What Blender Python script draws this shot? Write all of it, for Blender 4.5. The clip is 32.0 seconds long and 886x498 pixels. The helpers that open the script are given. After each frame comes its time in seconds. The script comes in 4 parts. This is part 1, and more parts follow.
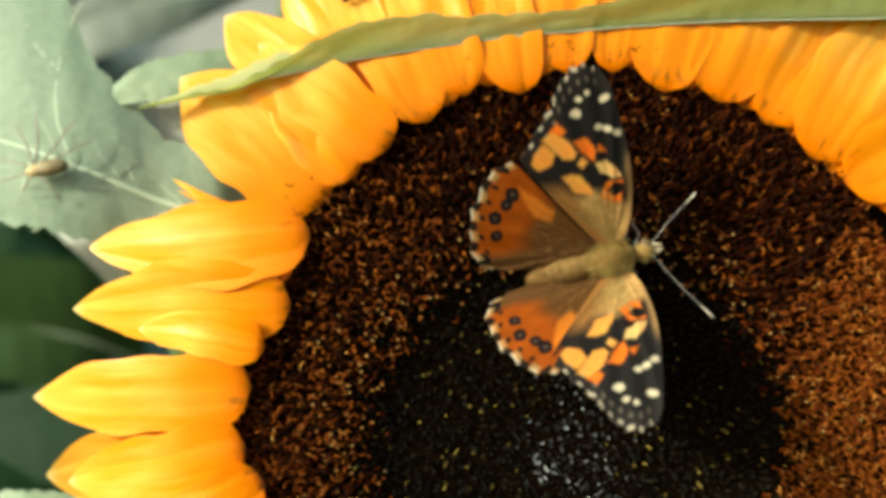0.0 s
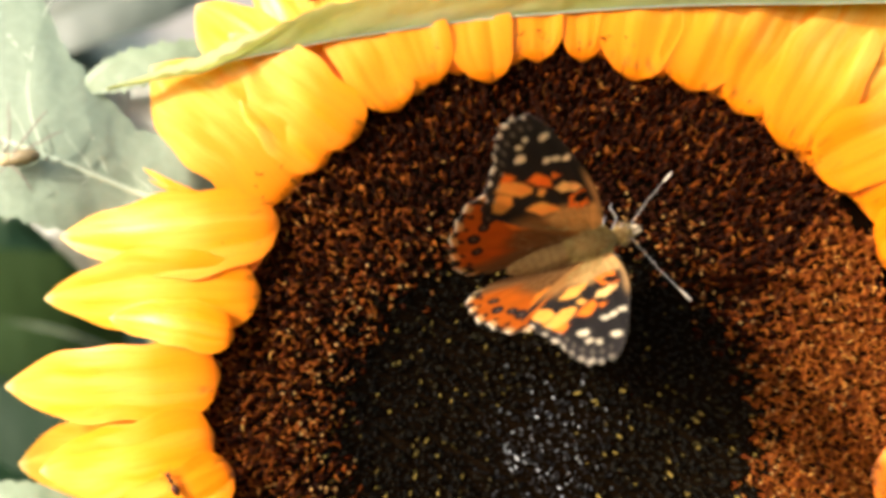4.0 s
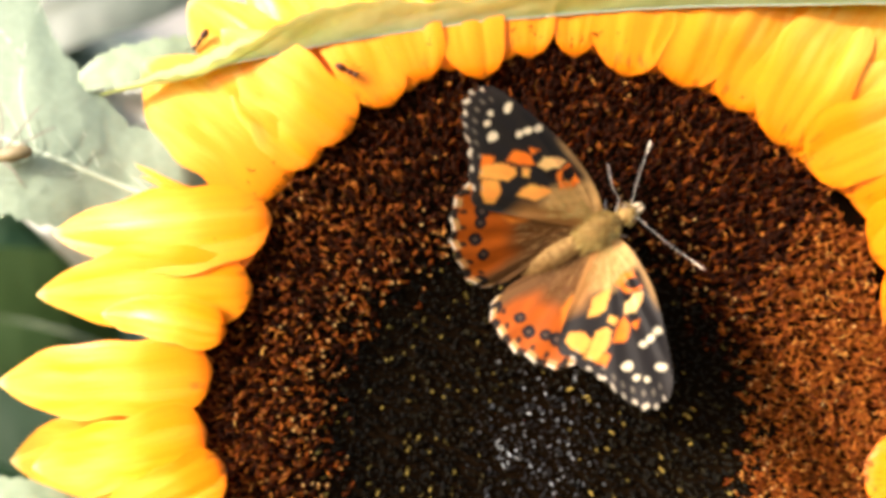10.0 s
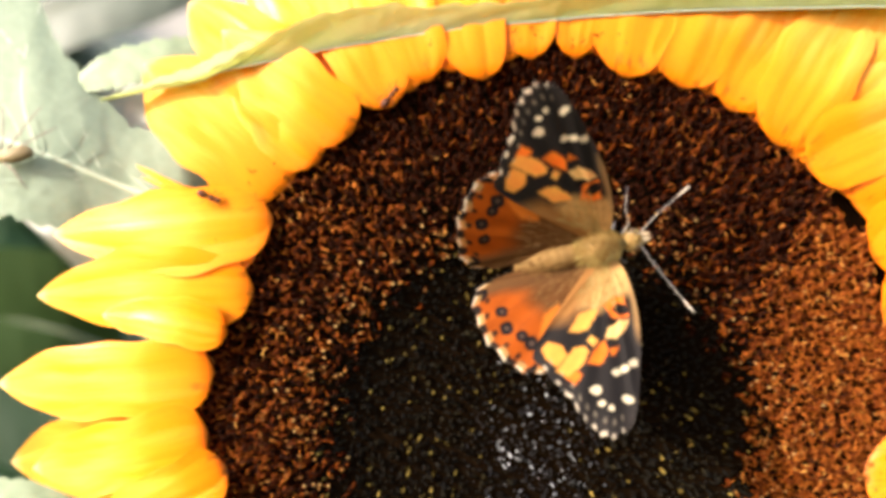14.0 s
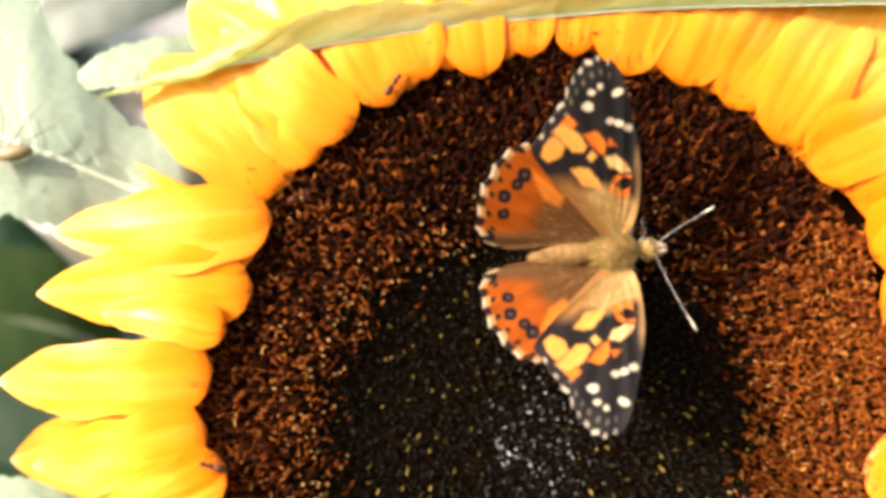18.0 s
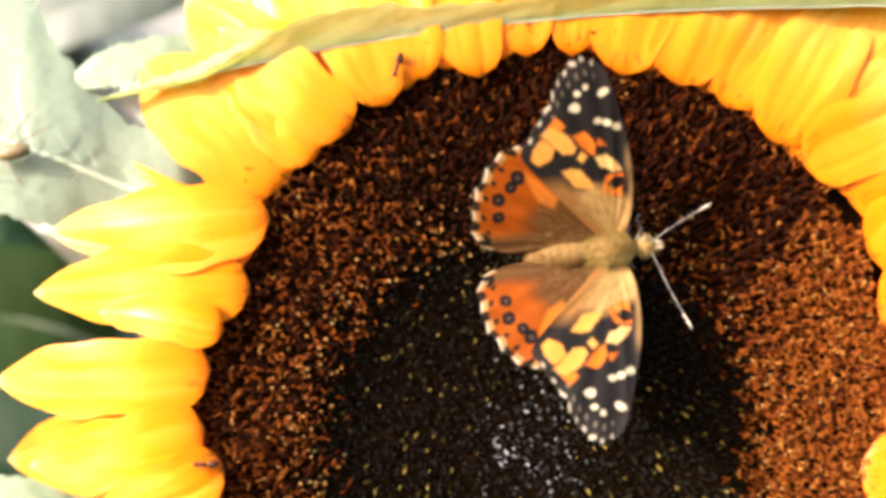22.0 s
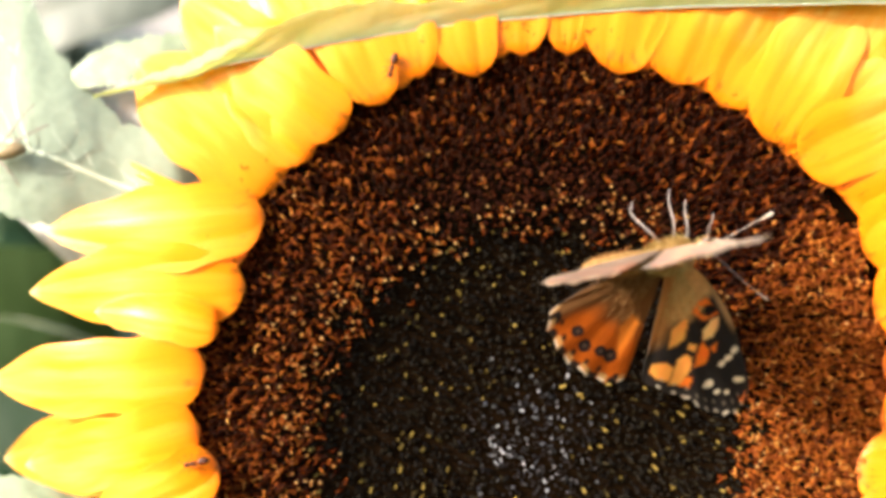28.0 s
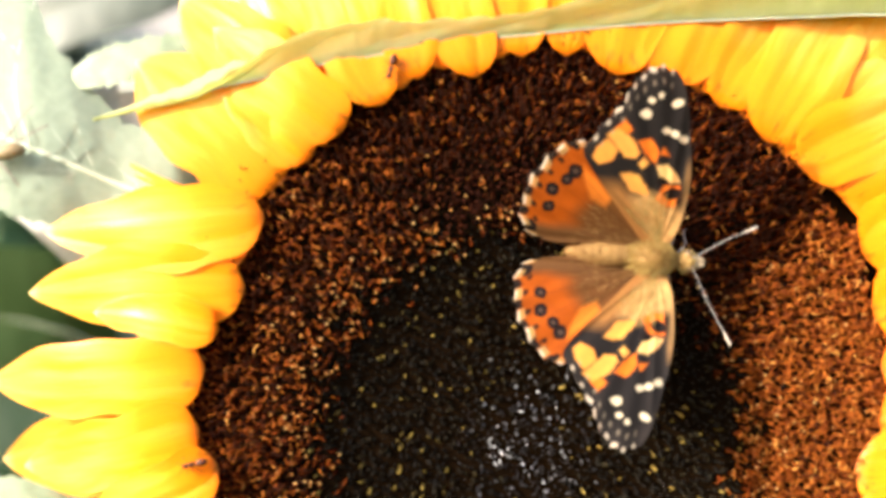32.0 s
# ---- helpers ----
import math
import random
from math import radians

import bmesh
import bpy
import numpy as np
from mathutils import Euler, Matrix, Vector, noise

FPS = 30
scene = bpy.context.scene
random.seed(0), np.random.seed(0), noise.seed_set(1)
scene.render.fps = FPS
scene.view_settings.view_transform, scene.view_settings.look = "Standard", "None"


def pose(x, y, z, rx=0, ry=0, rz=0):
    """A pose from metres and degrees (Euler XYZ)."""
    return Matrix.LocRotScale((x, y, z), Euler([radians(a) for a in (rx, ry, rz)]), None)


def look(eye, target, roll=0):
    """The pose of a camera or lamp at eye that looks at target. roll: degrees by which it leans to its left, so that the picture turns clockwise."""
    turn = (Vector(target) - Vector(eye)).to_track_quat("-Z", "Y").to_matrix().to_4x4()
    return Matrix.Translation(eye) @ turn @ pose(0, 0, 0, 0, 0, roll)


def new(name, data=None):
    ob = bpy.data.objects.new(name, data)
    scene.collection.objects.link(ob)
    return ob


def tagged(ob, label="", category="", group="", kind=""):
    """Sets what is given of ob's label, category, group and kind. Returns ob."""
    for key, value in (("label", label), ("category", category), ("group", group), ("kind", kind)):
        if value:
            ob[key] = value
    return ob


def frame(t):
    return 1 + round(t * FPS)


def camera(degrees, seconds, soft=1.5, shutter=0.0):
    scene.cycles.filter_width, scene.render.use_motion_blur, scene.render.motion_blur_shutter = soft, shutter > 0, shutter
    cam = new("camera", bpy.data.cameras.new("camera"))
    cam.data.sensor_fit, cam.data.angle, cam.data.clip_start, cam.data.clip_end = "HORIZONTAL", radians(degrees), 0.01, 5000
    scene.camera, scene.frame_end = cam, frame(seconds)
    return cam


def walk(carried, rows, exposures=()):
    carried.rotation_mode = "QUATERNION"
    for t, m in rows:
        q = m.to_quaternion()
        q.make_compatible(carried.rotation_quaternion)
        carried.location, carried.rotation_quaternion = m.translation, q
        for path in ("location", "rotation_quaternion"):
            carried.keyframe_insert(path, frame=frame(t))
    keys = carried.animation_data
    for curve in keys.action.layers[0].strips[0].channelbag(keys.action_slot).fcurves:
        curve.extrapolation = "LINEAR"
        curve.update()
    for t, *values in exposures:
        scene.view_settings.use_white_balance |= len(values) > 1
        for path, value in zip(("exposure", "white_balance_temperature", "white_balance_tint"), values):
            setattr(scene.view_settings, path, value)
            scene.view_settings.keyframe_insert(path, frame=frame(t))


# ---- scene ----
MM = 0.001
HEAD_Z = 1.45                                   # height of the flower head over the ground
BASE = pose(0, 0, HEAD_Z, 90, 0, 0)             # flower frame: x right, y up, z out of the flower's face (millimetres, times MM)
FAR = 190.8                                     # camera to the face of the flower, mm
cam = camera(38.5, 32.0, soft=4.2)
cam.data.dof.use_dof = True
cam.data.dof.focus_distance = (FAR - 7) * MM
cam.data.dof.aperture_fstop = 9.0


def spot(x, y, z=0.0, rx=0, ry=0, rz=0):
    """World pose of a place given in millimetres on the flower's face."""
    return BASE @ pose(x * MM, y * MM, z * MM, rx, ry, rz)


# the camera drifts a few millimetres: seconds, x, y
DRIFT = [
    (0, -5.21, 2.22), (0.5, -3.77, 1.69), (1, -3.13, 1.30), (1.5, -2.47, 0.91), (2, -1.69, 0.78), (2.5, -1.96, 0.65),
    (3, -1.31, 0.65), (3.5, -1.04, 0.65), (5.5, 0.13, 0.26), (6, -0.26, 0.26), (6.5, 0.65, 0.14), (7, 0.13, 0.14),
    (7.5, -0.00, 0.14), (8, -0.00, 0.14), (8.5, -0.00, 0.13), (9, -0.00, 0.00), (9.5, 0.13, 0.13), (10, 0.39, 0.00),
    (10.5, 0.26, 0.00), (11, 0.26, 0.14), (11.5, 0.26, 0.14), (12, 0.14, 0.14), (12.5, 0.13, 0.13), (13, 0.14, 0.14),
    (13.5, 0.26, 0.14), (14, 0.26, 0.14), (14.5, 0.13, 0.13), (16.5, 0.26, -0.26), (17, 0.39, -0.13), (17.5, -0.00, -0.14),
    (18, 0.39, -0.13), (18.5, -0.00, -0.13), (19, -0.26, -0.26), (19.5, -0.77, -0.52), (20, 0.39, -0.52), (20.5, -0.65, -0.65),
    (21, 0.78, -0.26), (21.5, -0.91, -0.65), (22, 0.78, -0.26), (22.5, -0.39, -0.65), (23, 0.65, -0.52), (23.5, -0.52, -0.78),
    (24, 1.04, -0.39), (24.5, -0.77, -0.65), (25, 1.69, -0.26), (25.5, -0.39, -0.65), (27.5, 0.26, -0.78), (28, 1.43, -0.39),
    (28.5, 0.26, -0.65), (29, 0.65, -0.65), (29.5, -0.78, -0.65), (30, 0.26, -0.26), (30.5, 0.13, -0.39), (31, 1.30, -0.39),
    (31.5, 1.30, -0.39), (32, 1.56, -0.26)]
STOPS = [(0, 0.98, 6450, -8), (1, 1.17, 6450, -2), (2, 1.38, 6500, 5), (3, 1.48, 6500, 10), (6, 1.72, 6500, 14), (14, 1.84, 6500, 17), (19, 1.94, 6500, 18), (25, 2.02, 6500, 18), (32, 2.1, 6500, 18)]   # stops, kelvin, tint
walk(cam, [(t, spot(x, y, FAR)) for t, x, y in DRIFT], STOPS)

# ---- light ----
SUN_FROM = Vector((-0.80, -0.42, 0.42))
world = bpy.data.worlds.new("summer_sky")
scene.world = world
world.use_nodes = True
wn = world.node_tree
sky = wn.nodes.new("ShaderNodeTexSky")
sky.sky_type, sky.sun_disc = "NISHITA", False
sky.dust_density, sky.ozone_density = 4.0, 0.5
sky.sun_elevation, sky.sun_rotation = math.asin(SUN_FROM.normalized().z), math.atan2(SUN_FROM.x, SUN_FROM.y)
bg = wn.nodes["Background"]
bg.inputs["Strength"].default_value = 0.15
wn.links.new(sky.outputs["Color"], bg.inputs["Color"])
sun = new("sun", bpy.data.lights.new("sun", "SUN"))
sun.data.energy, sun.data.angle, sun.data.color = 3.6, radians(0.55), (1.0, 0.94, 0.83)
sun.matrix_basis = look(SUN_FROM * 20, (0, 0, 0))


# ---- materials ----
def material(name, rough=0.6, spec=0.3):
    m = bpy.data.materials.new(name)
    m.use_nodes = True
    b = m.node_tree.nodes["Principled BSDF"]
    b.inputs["Roughness"].default_value = rough
    b.inputs["Specular IOR Level"].default_value = spec
    return m, m.node_tree, b


def nd(tree, kind, **values):
    n = tree.nodes.new(kind)
    for key, value in values.items():
        n.inputs[key].default_value = value
    return n


def ramp(tree, source, stops):
    r = tree.nodes.new("ShaderNodeValToRGB")
    e = r.color_ramp.elements
    while len(e) < len(stops):
        e.new(0.5)
    for k, (p, c) in zip(e, stops):
        k.position, k.color = p, (*c, 1)
    tree.links.new(source, r.inputs["Fac"])
    return r.outputs["Color"]


def blend(tree, fac, a, b, mode="MIX"):
    m = tree.nodes.new("ShaderNodeMix")
    m.data_type, m.blend_type = "RGBA", mode
    for sock, v in ((m.inputs[0], fac), (m.inputs[6], a), (m.inputs[7], b)):
        if isinstance(v, (float, int)):
            sock.default_value = v
        elif isinstance(v, tuple):
            sock.default_value = (*v, 1)
        else:
            tree.links.new(v, sock)
    return m.outputs[2]


def noise_of(tree, scale, detail=4.0, vector=None, stretch=None, coord="Object"):
    n = nd(tree, "ShaderNodeTexNoise", Scale=scale, Detail=detail)
    c = tree.nodes.new("ShaderNodeTexCoord")
    v = vector or c.outputs[coord]
    if stretch:
        mp = tree.nodes.new("ShaderNodeMapping")
        mp.inputs["Scale"].default_value = stretch
        tree.links.new(v, mp.inputs["Vector"])
        v = mp.outputs["Vector"]
    tree.links.new(v, n.inputs["Vector"])
    return n.outputs["Fac"]


def bump(tree, b, height, strength=0.3, distance=0.0004):
    n = nd(tree, "ShaderNodeBump", Strength=strength, Distance=distance)
    tree.links.new(height, n.inputs["Height"])
    tree.links.new(n.outputs["Normal"], b.inputs["Normal"])


def translucent(m, tree, b, colour, amount):
    """Lets light through a thin sheet."""
    t = tree.nodes.new("ShaderNodeBsdfTranslucent")
    if isinstance(colour, tuple):
        t.inputs["Color"].default_value = (*colour, 1)
    else:
        tree.links.new(colour, t.inputs["Color"])
    x = tree.nodes.new("ShaderNodeMixShader")
    x.inputs["Fac"].default_value = amount
    tree.links.new(b.outputs["BSDF"], x.inputs[1])
    tree.links.new(t.outputs["BSDF"], x.inputs[2])
    tree.links.new(x.outputs["Shader"], tree.nodes["Material Output"].inputs["Surface"])


def petal_material():
    m, t, b = material("petal_yellow", 0.34, 0.3)
    uv = t.nodes.new("ShaderNodeTexCoord").outputs["UV"]
    sep = t.nodes.new("ShaderNodeSeparateXYZ")
    t.links.new(uv, sep.inputs[0])
    info = t.nodes.new("ShaderNodeObjectInfo")
    length = ramp(t, sep.outputs["X"], [(0.0, (0.40, 0.11, 0.003)), (0.03, (0.84, 0.25, 0.001)), (0.16, (0.88, 0.33, 0.003)), (0.4, (0.90, 0.39, 0.010)), (0.8, (0.90, 0.45, 0.025)), (0.95, (0.88, 0.57, 0.10)), (1.0, (0.86, 0.74, 0.45))])
    reach = ramp(t, sep.outputs["X"], [(0.3, (0, 0, 0)), (0.55, (1, 1, 1)), (0.78, (1, 1, 1)), (0.95, (0.2, 0.2, 0.2))])
    patch = ramp(t, noise_of(t, 1.0, 3.0, uv, (2.2, 5.0, 1.0)), [(0.38, (0, 0, 0)), (0.62, (1, 1, 1))])
    length = blend(t, blend(t, 1.0, patch, reach, "MULTIPLY"), length, (0.90, 0.57, 0.10))
    streak = noise_of(t, 1.0, 3.0, uv, (2.0, 26.0, 1.0))
    lines = ramp(t, streak, [(0.3, (0.95, 0.86, 0.6)), (0.6, (1, 1, 1))])
    tone = ramp(t, info.outputs["Random"], [(0.0, (1.0, 0.94, 0.8)), (1.0, (1.0, 1.0, 1.0))])
    col = blend(t, 1.0, blend(t, 0.7, length, lines, "MULTIPLY"), tone, "MULTIPLY")
    spots = ramp(t, noise_of(t, 230.0, 2.0), [(0.79, (0, 0, 0)), (0.82, (1, 1, 1))])
    col = blend(t, spots, col, (0.16, 0.05, 0.008))
    foot = ramp(t, sep.outputs["X"], [(0.05, (1, 1, 1)), (0.17, (0, 0, 0))])
    dust = ramp(t, noise_of(t, 1.0, 4.0, uv, (7.0, 9.0, 1.0)), [(0.56, (0, 0, 0)), (0.70, (0.8, 0.8, 0.8))])
    col = blend(t, blend(t, 1.0, dust, foot, "MULTIPLY"), col, (0.17, 0.055, 0.006))
    t.links.new(col, b.inputs["Base Color"])
    bump(t, b, noise_of(t, 1.0, 3.0, uv, (1.2, 24.0, 1.0)), 0.14, 0.0004)
    translucent(m, t, b, blend(t, 1.0, col, (1.0, 1.0, 0.6), "MULTIPLY"), 0.5)
    return m


def leaf_material(name, top, under, through_light, amount=0.3, gloss=0.35):
    m, t, b = material(name, 0.55, gloss)
    blotch = noise_of(t, 60.0, 5.0)
    fine = noise_of(t, 900.0, 3.0)
    col = blend(t, blotch, top, under)
    col = blend(t, 0.35, col, ramp(t, fine, [(0.3, (0.62, 0.64, 0.6)), (0.7, (1, 1, 1))]), "MULTIPLY")
    net = t.nodes.new("ShaderNodeTexVoronoi")
    net.feature = "DISTANCE_TO_EDGE"
    net.inputs["Scale"].default_value = 210.0
    t.links.new(t.nodes.new("ShaderNodeTexCoord").outputs["Object"], net.inputs["Vector"])
    lines = ramp(t, net.outputs["Distance"], [(0.0, (1, 1, 1)), (0.09, (0, 0, 0))])
    col = blend(t, blend(t, 0.1, (0.0, 0.0, 0.0), lines), col, tuple(min(0.6, 1.45 * c) for c in under))
    t.links.new(col, b.inputs["Base Color"])
    v = t.nodes.new("ShaderNodeTexVoronoi")
    v.inputs["Scale"].default_value = 420.0
    c = t.nodes.new("ShaderNodeTexCoord")
    t.links.new(c.outputs["Object"], v.inputs["Vector"])
    bump(t, b, v.outputs["Distance"], 0.25, 0.0005)
    translucent(m, t, b, through_light, amount)
    return m


def plain(name, a, c, scale, rough=0.6, spec=0.3, bumps=0.2, depth=0.0003):
    m, t, b = material(name, rough, spec)
    n = noise_of(t, scale, 5.0)
    t.links.new(blend(t, n, a, c), b.inputs["Base Color"])
    bump(t, b, noise_of(t, scale * 4, 3.0), bumps, depth)
    return m


def island(name, stops, rough=0.5, spec=0.4, glow_through=0.0):
    """A colour that varies from piece to piece of one joined mesh."""
    m, t, b = material(name, rough, spec)
    g = t.nodes.new("ShaderNodeNewGeometry")
    col = ramp(t, g.outputs["Random Per Island"], stops)
    t.links.new(col, b.inputs["Base Color"])
    if glow_through:
        translucent(m, t, b, col, glow_through)
    return m


def wing_material(name, through_light):
    m, t, b = material(name, 0.45, 0.12)
    a = t.nodes.new("ShaderNodeAttribute")
    a.attribute_name = "pigment"
    grain = ramp(t, noise_of(t, 5200.0, 2.0), [(0.25, (0.72, 0.70, 0.68)), (0.7, (1, 1, 1))])
    col = blend(t, 0.6, a.outputs["Color"], grain, "MULTIPLY")
    t.links.new(col, b.inputs["Base Color"])
    bump(t, b, noise_of(t, 3000.0, 2.0), 0.25, 0.0001)
    translucent(m, t, b, blend(t, 1.0, col, (1.0, 0.8, 0.6), "MULTIPLY"), through_light)
    return m


def ringed_material():
    m, t, b = material("abdomen_rings", 0.75, 0.15)
    w = nd(t, "ShaderNodeTexWave", Scale=250.0, Distortion=1.5, Detail=2.0)
    w.bands_direction = "X"
    t.links.new(t.nodes.new("ShaderNodeTexCoord").outputs["Object"], w.inputs["Vector"])
    col = ramp(t, w.outputs["Fac"], [(0.1, (0.17, 0.098, 0.030)), (0.5, (0.19, 0.112, 0.036)), (0.95, (0.205, 0.122, 0.041))])
    t.links.new(col, b.inputs["Base Color"])
    bump(t, b, w.outputs["Fac"], 0.08, 0.0001)
    return m


PETAL = petal_material()
LEAF = leaf_material("leaf_green", (0.17, 0.225, 0.15), (0.255, 0.315, 0.235), (0.30, 0.38, 0.05), 0.15)
LEAF_DULL = leaf_material("leaf_dull_green", (0.15, 0.20, 0.12), (0.22, 0.28, 0.18), (0.30, 0.38, 0.05), 0.15)
LEAF_THIN = leaf_material("leaf_folded", (0.33, 0.38, 0.18), (0.41, 0.45, 0.26), (0.78, 0.80, 0.24), 0.52)
LEAF_PALE = leaf_material("leaf_whitish", (0.45, 0.47, 0.40), (0.56, 0.57, 0.50), (0.4, 0.42, 0.2), 0.2)
VEIN = plain("leaf_vein", (0.36, 0.42, 0.30), (0.44, 0.50, 0.37), 300)
STEM = plain("stem_green", (0.12, 0.22, 0.05), (0.22, 0.32, 0.10), 200)
BED = plain("disc_bed", (0.003, 0.002, 0.001), (0.007, 0.0035, 0.0015), 700, 0.9, 0.0)
# tube colours: a dark copy for the shaded top, then a sunlit copy
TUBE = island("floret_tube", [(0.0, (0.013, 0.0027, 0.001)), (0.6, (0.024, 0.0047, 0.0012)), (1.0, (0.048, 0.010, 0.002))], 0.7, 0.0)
TUBE_SUNLIT = island("floret_tube_sunlit", [(0.0, (0.045, 0.0085, 0.001)), (0.6, (0.085, 0.017, 0.0015)), (1.0, (0.14, 0.034, 0.003))], 0.7, 0.05)
# stigma colours: a sunlit copy with glints painted in, then a shaded copy
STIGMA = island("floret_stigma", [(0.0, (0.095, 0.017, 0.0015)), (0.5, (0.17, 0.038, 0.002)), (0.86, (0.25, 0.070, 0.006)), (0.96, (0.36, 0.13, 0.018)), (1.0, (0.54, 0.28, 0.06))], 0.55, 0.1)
STIGMA_SHADED = island("floret_stigma_shaded", [(0.0, (0.011, 0.0026, 0.001)), (0.5, (0.016, 0.0038, 0.0011)), (0.92, (0.030, 0.008, 0.002)), (1.0, (0.13, 0.045, 0.006))], 0.6, 0.06)
POLLEN = island("pollen_tip", [(0.0, (0.16, 0.06, 0.012)), (0.7, (0.26, 0.13, 0.03)), (1.0, (0.38, 0.23, 0.08))], 0.6, 0.15)
BUD = island("floret_bud", [(0.0, (0.0012, 0.001, 0.0006)), (0.8, (0.0046, 0.0036, 0.0014)), (0.93, (0.011, 0.0085, 0.0025)), (0.97, (0.09, 0.062, 0.012)), (1.0, (0.22, 0.155, 0.035))], 0.8, 0.1)
YOUNG = island("floret_young", [(0.0, (0.003, 0.003, 0.004)), (0.68, (0.007, 0.007, 0.008)), (0.88, (0.09, 0.095, 0.10)), (1.0, (0.36, 0.37, 0.38))], 0.5, 0.2)
WING = wing_material("wing_scales", 0.54)
WING_UNDER = wing_material("wing_scales_under", 0.72)
FUR = plain("body_fur", (0.17, 0.09, 0.026), (0.33, 0.215, 0.08), 900, 0.8, 0.1, 0.6, 0.0006)
HAIR = island("fur_hair", [(0.0, (0.23, 0.13, 0.03)), (0.5, (0.40, 0.275, 0.085)), (1.0, (0.57, 0.46, 0.18))], 0.7, 0.12, 0.2)
HAIR_DARK = island("wing_hair", [(0.0, (0.12, 0.05, 0.012)), (0.5, (0.21, 0.10, 0.03)), (1.0, (0.34, 0.21, 0.08))], 0.7, 0.08, 0.2)
RINGS = ringed_material()
PALE = plain("pale_scales", (0.48, 0.38, 0.28), (0.72, 0.64, 0.54), 900, 0.7, 0.2)
PALP = plain("palp_scales", (0.28, 0.20, 0.11), (0.46, 0.37, 0.25), 900, 0.7, 0.2)
EYE = plain("insect_eye", (0.05, 0.03, 0.015), (0.10, 0.06, 0.03), 900, 0.2, 0.6)
FEELER = plain("antenna", (0.16, 0.13, 0.11), (0.50, 0.46, 0.42), 1800, 0.5, 0.4)
ANT = plain("ant_shell", (0.035, 0.012, 0.006), (0.07, 0.022, 0.010), 1500, 0.45, 0.15)
SPIDER = plain("spider_body", (0.30, 0.20, 0.09), (0.52, 0.40, 0.22), 900, 0.6, 0.3)
SPIDER_DARK = plain("spider_back", (0.09, 0.07, 0.03), (0.24, 0.18, 0.09), 900, 0.5, 0.3)
SPIDER_LEG = plain("spider_leg", (0.16, 0.12, 0.09), (0.28, 0.22, 0.17), 900, 0.6, 0.3)


# ---- mesh helpers ----
def mesh_of(name, verts, faces, mats, smooth=True, scale=MM):
    me = bpy.data.meshes.new(name)
    me.from_pydata((np.asarray(verts, float) * scale).tolist(), [], faces if isinstance(faces, list) else faces.tolist())
    for m in (mats if isinstance(mats, (list, tuple)) else [mats]):
        me.materials.append(m)
    if smooth:
        me.polygons.foreach_set("use_smooth", [True] * len(me.polygons))
    me.update()
    return me


def part(name, me, parent=None, m=None, label="", local=None):
    """One mesh object under a thing, at the world pose m or at the pose local in the thing's space."""
    ob = new(name, me)
    if parent:
        ob.parent = parent
        ob.matrix_basis = local if local is not None else whole(parent).inverted() @ (m if m is not None else whole(parent))
    elif m is not None:
        ob.matrix_basis = m
    return tagged(ob, label)


def whole(ob):
    return whole(ob.parent) @ ob.matrix_basis if ob.parent else ob.matrix_basis.copy()


def thing(name, m, label, category, group="", kind=""):
    ob = new(name)
    ob.empty_display_size = 0.01
    ob.matrix_basis = m
    return tagged(ob, label, category, group, kind)


def grid_faces(nu, nv, wrap=False, start=0):
    i, j = np.meshgrid(np.arange(nu - 1), np.arange(nv if wrap else nv - 1), indexing="ij")
    k = (j + 1) % nv
    return np.stack([i * nv + j, (i + 1) * nv + j, (i + 1) * nv + k, i * nv + k], -1).reshape(-1, 4) + start


def tube(points, radii, sides=6, caps=True):
    """Verts and faces of a round limb along points."""
    p = np.asarray(points, float)
    r = np.broadcast_to(np.asarray(radii, float), (len(p),))
    d = np.gradient(p, axis=0)
    d /= np.linalg.norm(d, axis=1)[:, None] + 1e-9
    ref = np.array([0.0, 0.0, 1.0]) if abs(d[:, 2]).mean() < 0.8 else np.array([1.0, 0.0, 0.0])
    a = np.cross(d, ref)
    a /= np.linalg.norm(a, axis=1)[:, None] + 1e-9
    b = np.cross(d, a)
    w = np.linspace(0, 2 * np.pi, sides, endpoint=False)
    v = p[:, None] + r[:, None, None] * (a[:, None] * np.cos(w)[None, :, None] + b[:, None] * np.sin(w)[None, :, None])
    f = grid_faces(len(p), sides, True).tolist()
    if caps:
        f += [list(range(sides)), list(range((len(p) - 1) * sides, len(p) * sides))[::-1]]
    return v.reshape(-1, 3), f


def blob(rx, ry, rz, nu=14, nv=18, rough=0.0, power=1.0):
    """An egg-like body, long in x."""
    a, w = np.linspace(0, np.pi, nu), np.linspace(0, 2 * np.pi, nv, endpoint=False)
    x = -np.cos(a)[:, None] * rx + 0 * w
    s = (np.sin(a) ** power)[:, None]
    k = 1 + rough * np.sin(5 * w + 9 * a[:, None]) * np.sin(a)[:, None]
    v = np.stack([x, s * np.cos(w) * ry * k, s * np.sin(w) * rz * k], -1)
    return v.reshape(-1, 3), grid_faces(nu, nv, True).tolist()


def joined(pieces):
    verts, faces, n = [], [], 0
    for v, f in pieces:
        verts.append(np.asarray(v, float))
        faces += [[k + n for k in q] for q in f]
        n += len(v)
    return np.concatenate(verts), faces


def bend(points, n):
    """A smooth curve of n points through a few."""
    p = np.asarray(points, float)
    q = np.concatenate([[2 * p[0] - p[1]], p, [2 * p[-1] - p[-2]]])
    out = []
    for s in np.linspace(0, len(p) - 1 - 1e-9, n):
        i = int(s)
        u = s - i
        a, b, c, d = q[i:i + 4]
        out.append(0.5 * (2 * b + (c - a) * u + (2 * a - 5 * b + 4 * c - d) * u * u + (3 * b - a - 3 * c + d) * u ** 3))
    return np.array(out)


